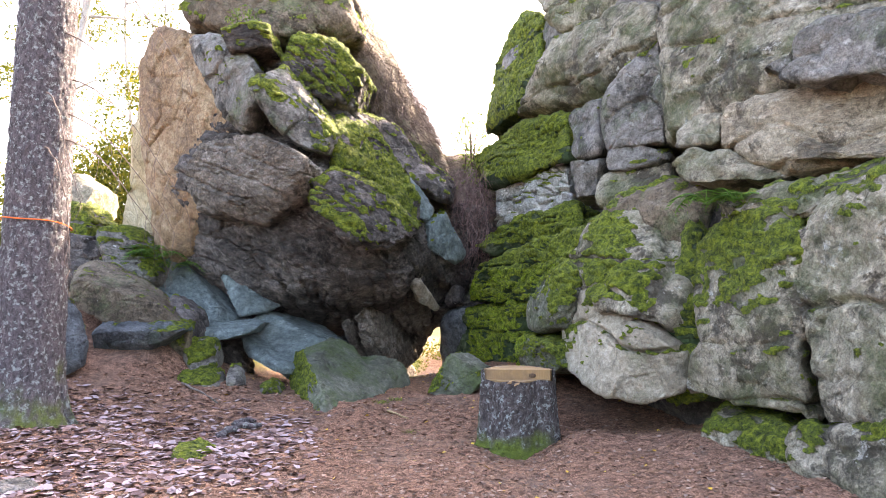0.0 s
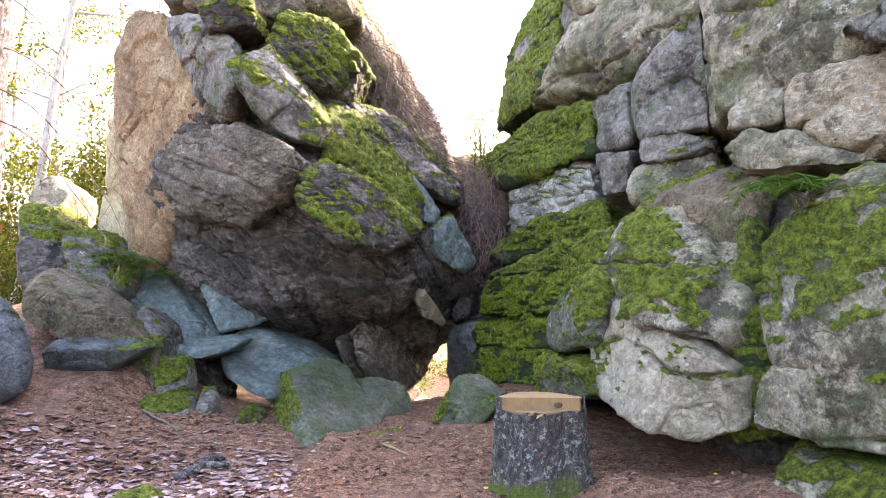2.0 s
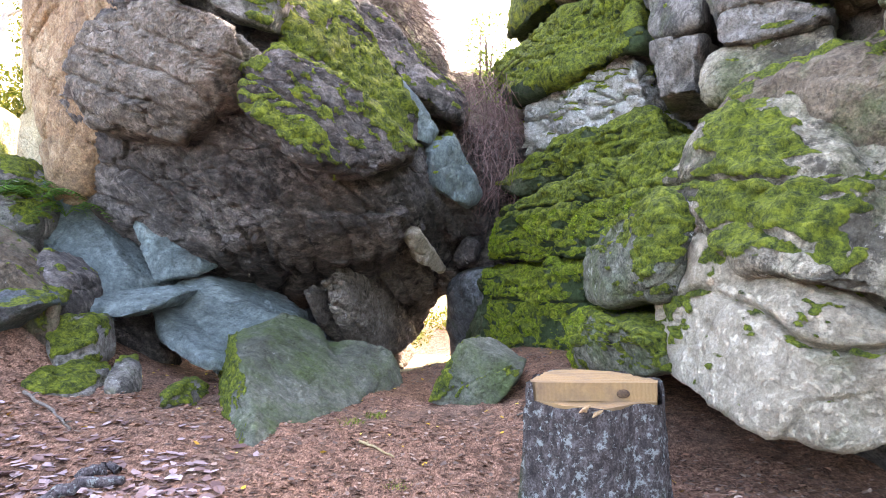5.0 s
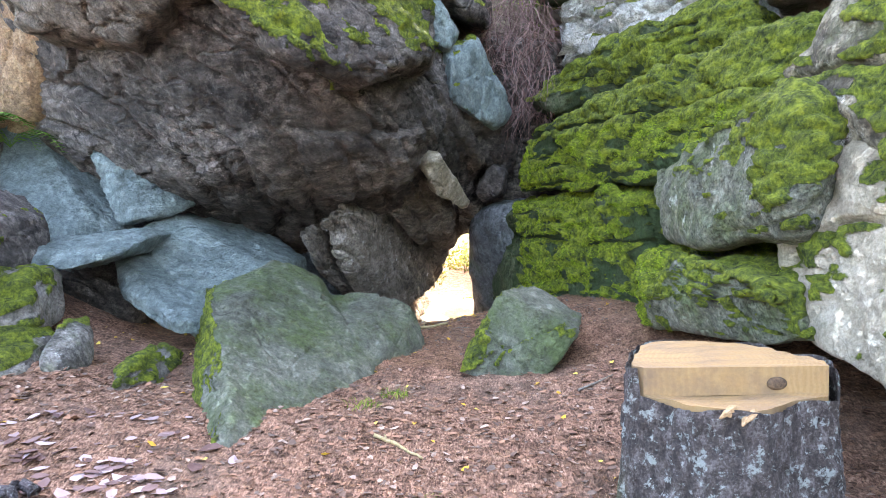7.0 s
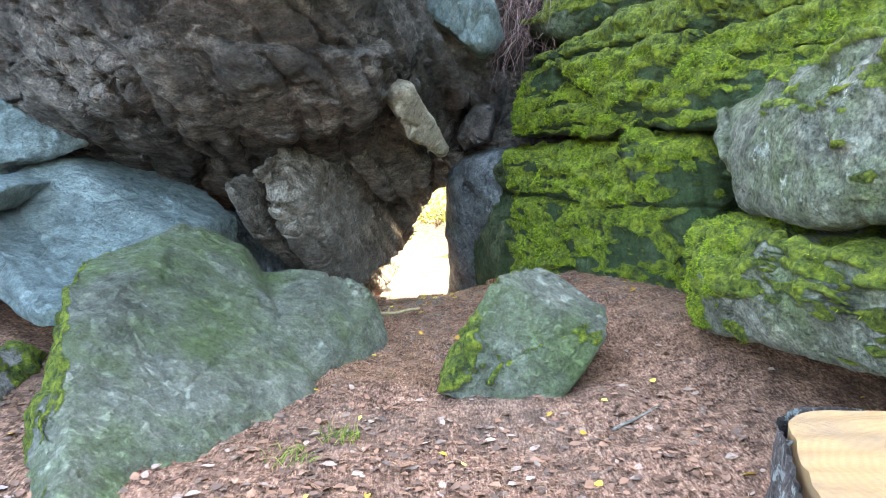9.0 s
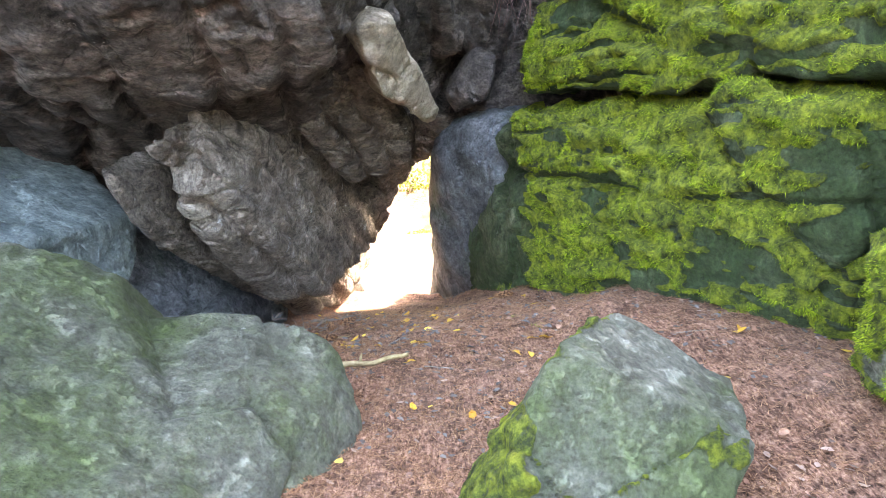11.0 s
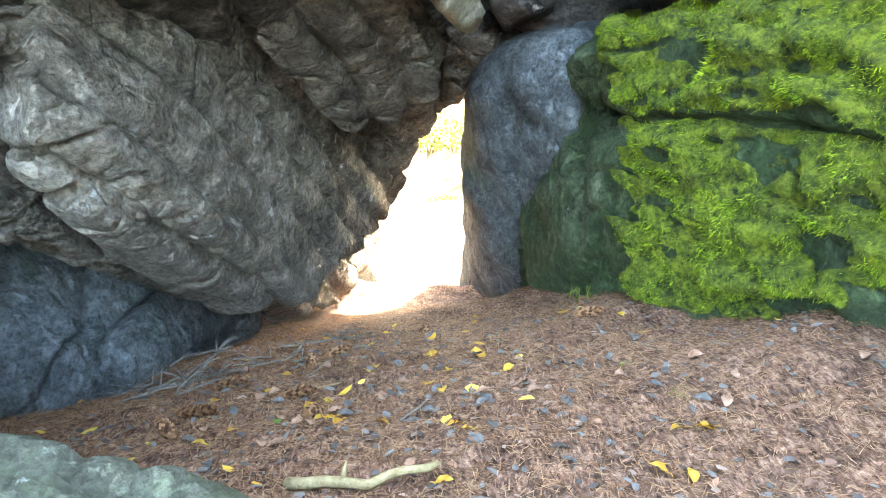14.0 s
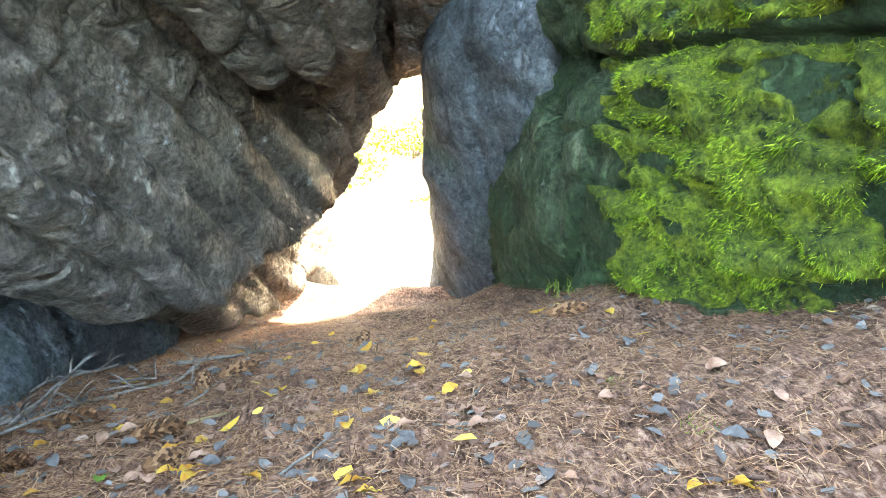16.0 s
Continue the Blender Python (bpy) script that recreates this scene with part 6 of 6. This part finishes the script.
def far_tree(x, y, height, r, lean, seed, mat):
    t = thing("tree", (x, y, float(ground_z([x], [y])[0])), "slender pale forest tree with thin yellow-green foliage", "tree", "forest trees")
    rnd = random.Random(seed)
    pts = [Vector((lean * h + 0.15 * math.sin(h * .5 + seed), 0.1 * math.sin(h * .4), h)) for h in np.linspace(-.3, height, 12)]
    part("trunk", *tube(pts, [r * (1 - 0.07 * k) for k in range(12)], 10), PALE_BARK, t)
    for k in range(7):
        b = pts[rnd.randrange(4, 12)]
        a = rnd.uniform(0, 6.283)
        d = Vector((math.cos(a), math.sin(a), rnd.uniform(0, .5))) * rnd.uniform(1.0, 2.4)
        part("limb", *tube([b, b + d * .5 + Vector((0, 0, .15)), b + d], [r * .28, r * .18, r * .05], 6), PALE_BARK, t)
        v, f = leaf_cloud(420, seed * 10 + k, (1.0, 1.0, .7), 0.09, 0.05)
        tagged(part("leaf_spray", v + np.array(b + d), f, mat, t, shade=False), kind="stuff")
    return t


far_tree(-13.5, 24.2, 15, 0.20, 0.17, 1, YELLOW)
far_tree(-16.8, 30.0, 17, 0.22, 0.14, 2, YELLOW)
far_tree(-11.6, 28.5, 15, 0.10, 0.05, 3, YELLOW)
far_tree(-14.4, 34.0, 18, 0.15, -0.03, 4, YELLOW)
far_tree(-19.5, 33.0, 18, 0.16, 0.06, 5, YELLOW)
far_tree(-21.0, 40.0, 19, 0.2, 0.02, 6, YELLOW)
far_tree(2.8, 33.0, 9, 0.10, 0.05, 7, YELLOW)
far_tree(-1.2, 37.0, 9, 0.10, -0.04, 8, YELLOW)


def sapling(x, y, z, height, seed, label):
    s = thing("spruce_sapling", (x, y, z), label, "sapling")
    rnd = random.Random(seed)
    part("trunk", *tube([(0, 0, -0.2), (0.03, 0, height * .5), (0, 0, height)], [0.02, 0.014, 0.003], 6), TWIG, s)
    rng = np.random.default_rng(seed)
    for k in range(26):
        h = height * (0.1 + 0.88 * k / 26)
        a = rnd.uniform(0, 6.283)
        L = (height - h) * 0.42 + 0.05
        d = Vector((math.cos(a), math.sin(a), -0.12))
        pieces = [tube([(0, 0, h), Vector((0, 0, h)) + d * L], [0.006, 0.002], 4)]
        verts, faces = [], []
        for i in range(34):
            c = Vector((0, 0, h)) + d * L * rng.random()
            e = c + Vector(rng.normal(0, 0.03, 3))
            o = len(verts)
            q = d.cross(e - c).normalized() * 0.004
            verts += [c - q, c + q, e]
            faces.append((o, o + 1, o + 2))
        part("branch", *join(pieces + [(verts, faces)]), GREENER, s, shade=False)
    return s


sapling(-1.6, 17.2, 7.0, 1.5, 3, "small spruce sapling on top of the slope")
sapling(0.55, 18.2, 4.9, 1.5, 4, "young spruce growing in the cliff notch")

# ---- unseen spruces added behind the path to cut low sky light ----
DARK_NEEDLES = plain("dark_spruce_needles", [(0.2, (0.015, 0.028, 0.012)), (0.8, (0.05, 0.085, 0.03))], 3, bumps=0, islands=True)


def light_screen_spruce(x, y, height, seed):
    t = thing("spruce_tree", (x, y, float(ground_z([x], [y])[0])), "dark dense spruce added out of view to block low sky light", "tree", "spruce wood")
    part("trunk", *tube([(0, 0, -0.4), (0.05, 0, height * 0.5), (0, 0, height)], [0.28, 0.18, 0.02], 9), BARK, t)
    rng = np.random.default_rng(seed)
    n = 2600
    h = 1 - np.sqrt(rng.random(n) * 0.96)
    a = rng.uniform(0, 2 * math.pi, n)
    rad = (1 - h) * height * 0.21 * rng.uniform(0.3, 1, n) + 0.1
    c = np.stack([np.cos(a) * rad, np.sin(a) * rad, 0.6 + h * (height - 0.6) - rad * 0.25], 1)
    out = np.stack([np.cos(a), np.sin(a), -0.35 + rng.normal(0, 0.2, n)], 1)
    side = np.stack([-np.sin(a), np.cos(a), rng.normal(0, 0.3, n)], 1)
    L, w = rng.uniform(0.35, 0.8, (n, 1)), rng.uniform(0.12, 0.3, (n, 1))
    v = np.stack([c - out * L * 0.5, c - side * w, c + out * L * 0.5, c + side * w], 1)
    tagged(part("crown", v.reshape(-1, 3), np.arange(n * 4).reshape(-1, 4), DARK_NEEDLES, t, shade=False), kind="stuff")


rnd = random.Random(31)
for k in range(18):
    a = radians(150 + 240 * (k + 0.5) / 18)
    d = rnd.uniform(19, 26)
    light_screen_spruce(-2 + math.cos(a) * d, 3 + math.sin(a) * d, rnd.uniform(7, 10), 700 + k)
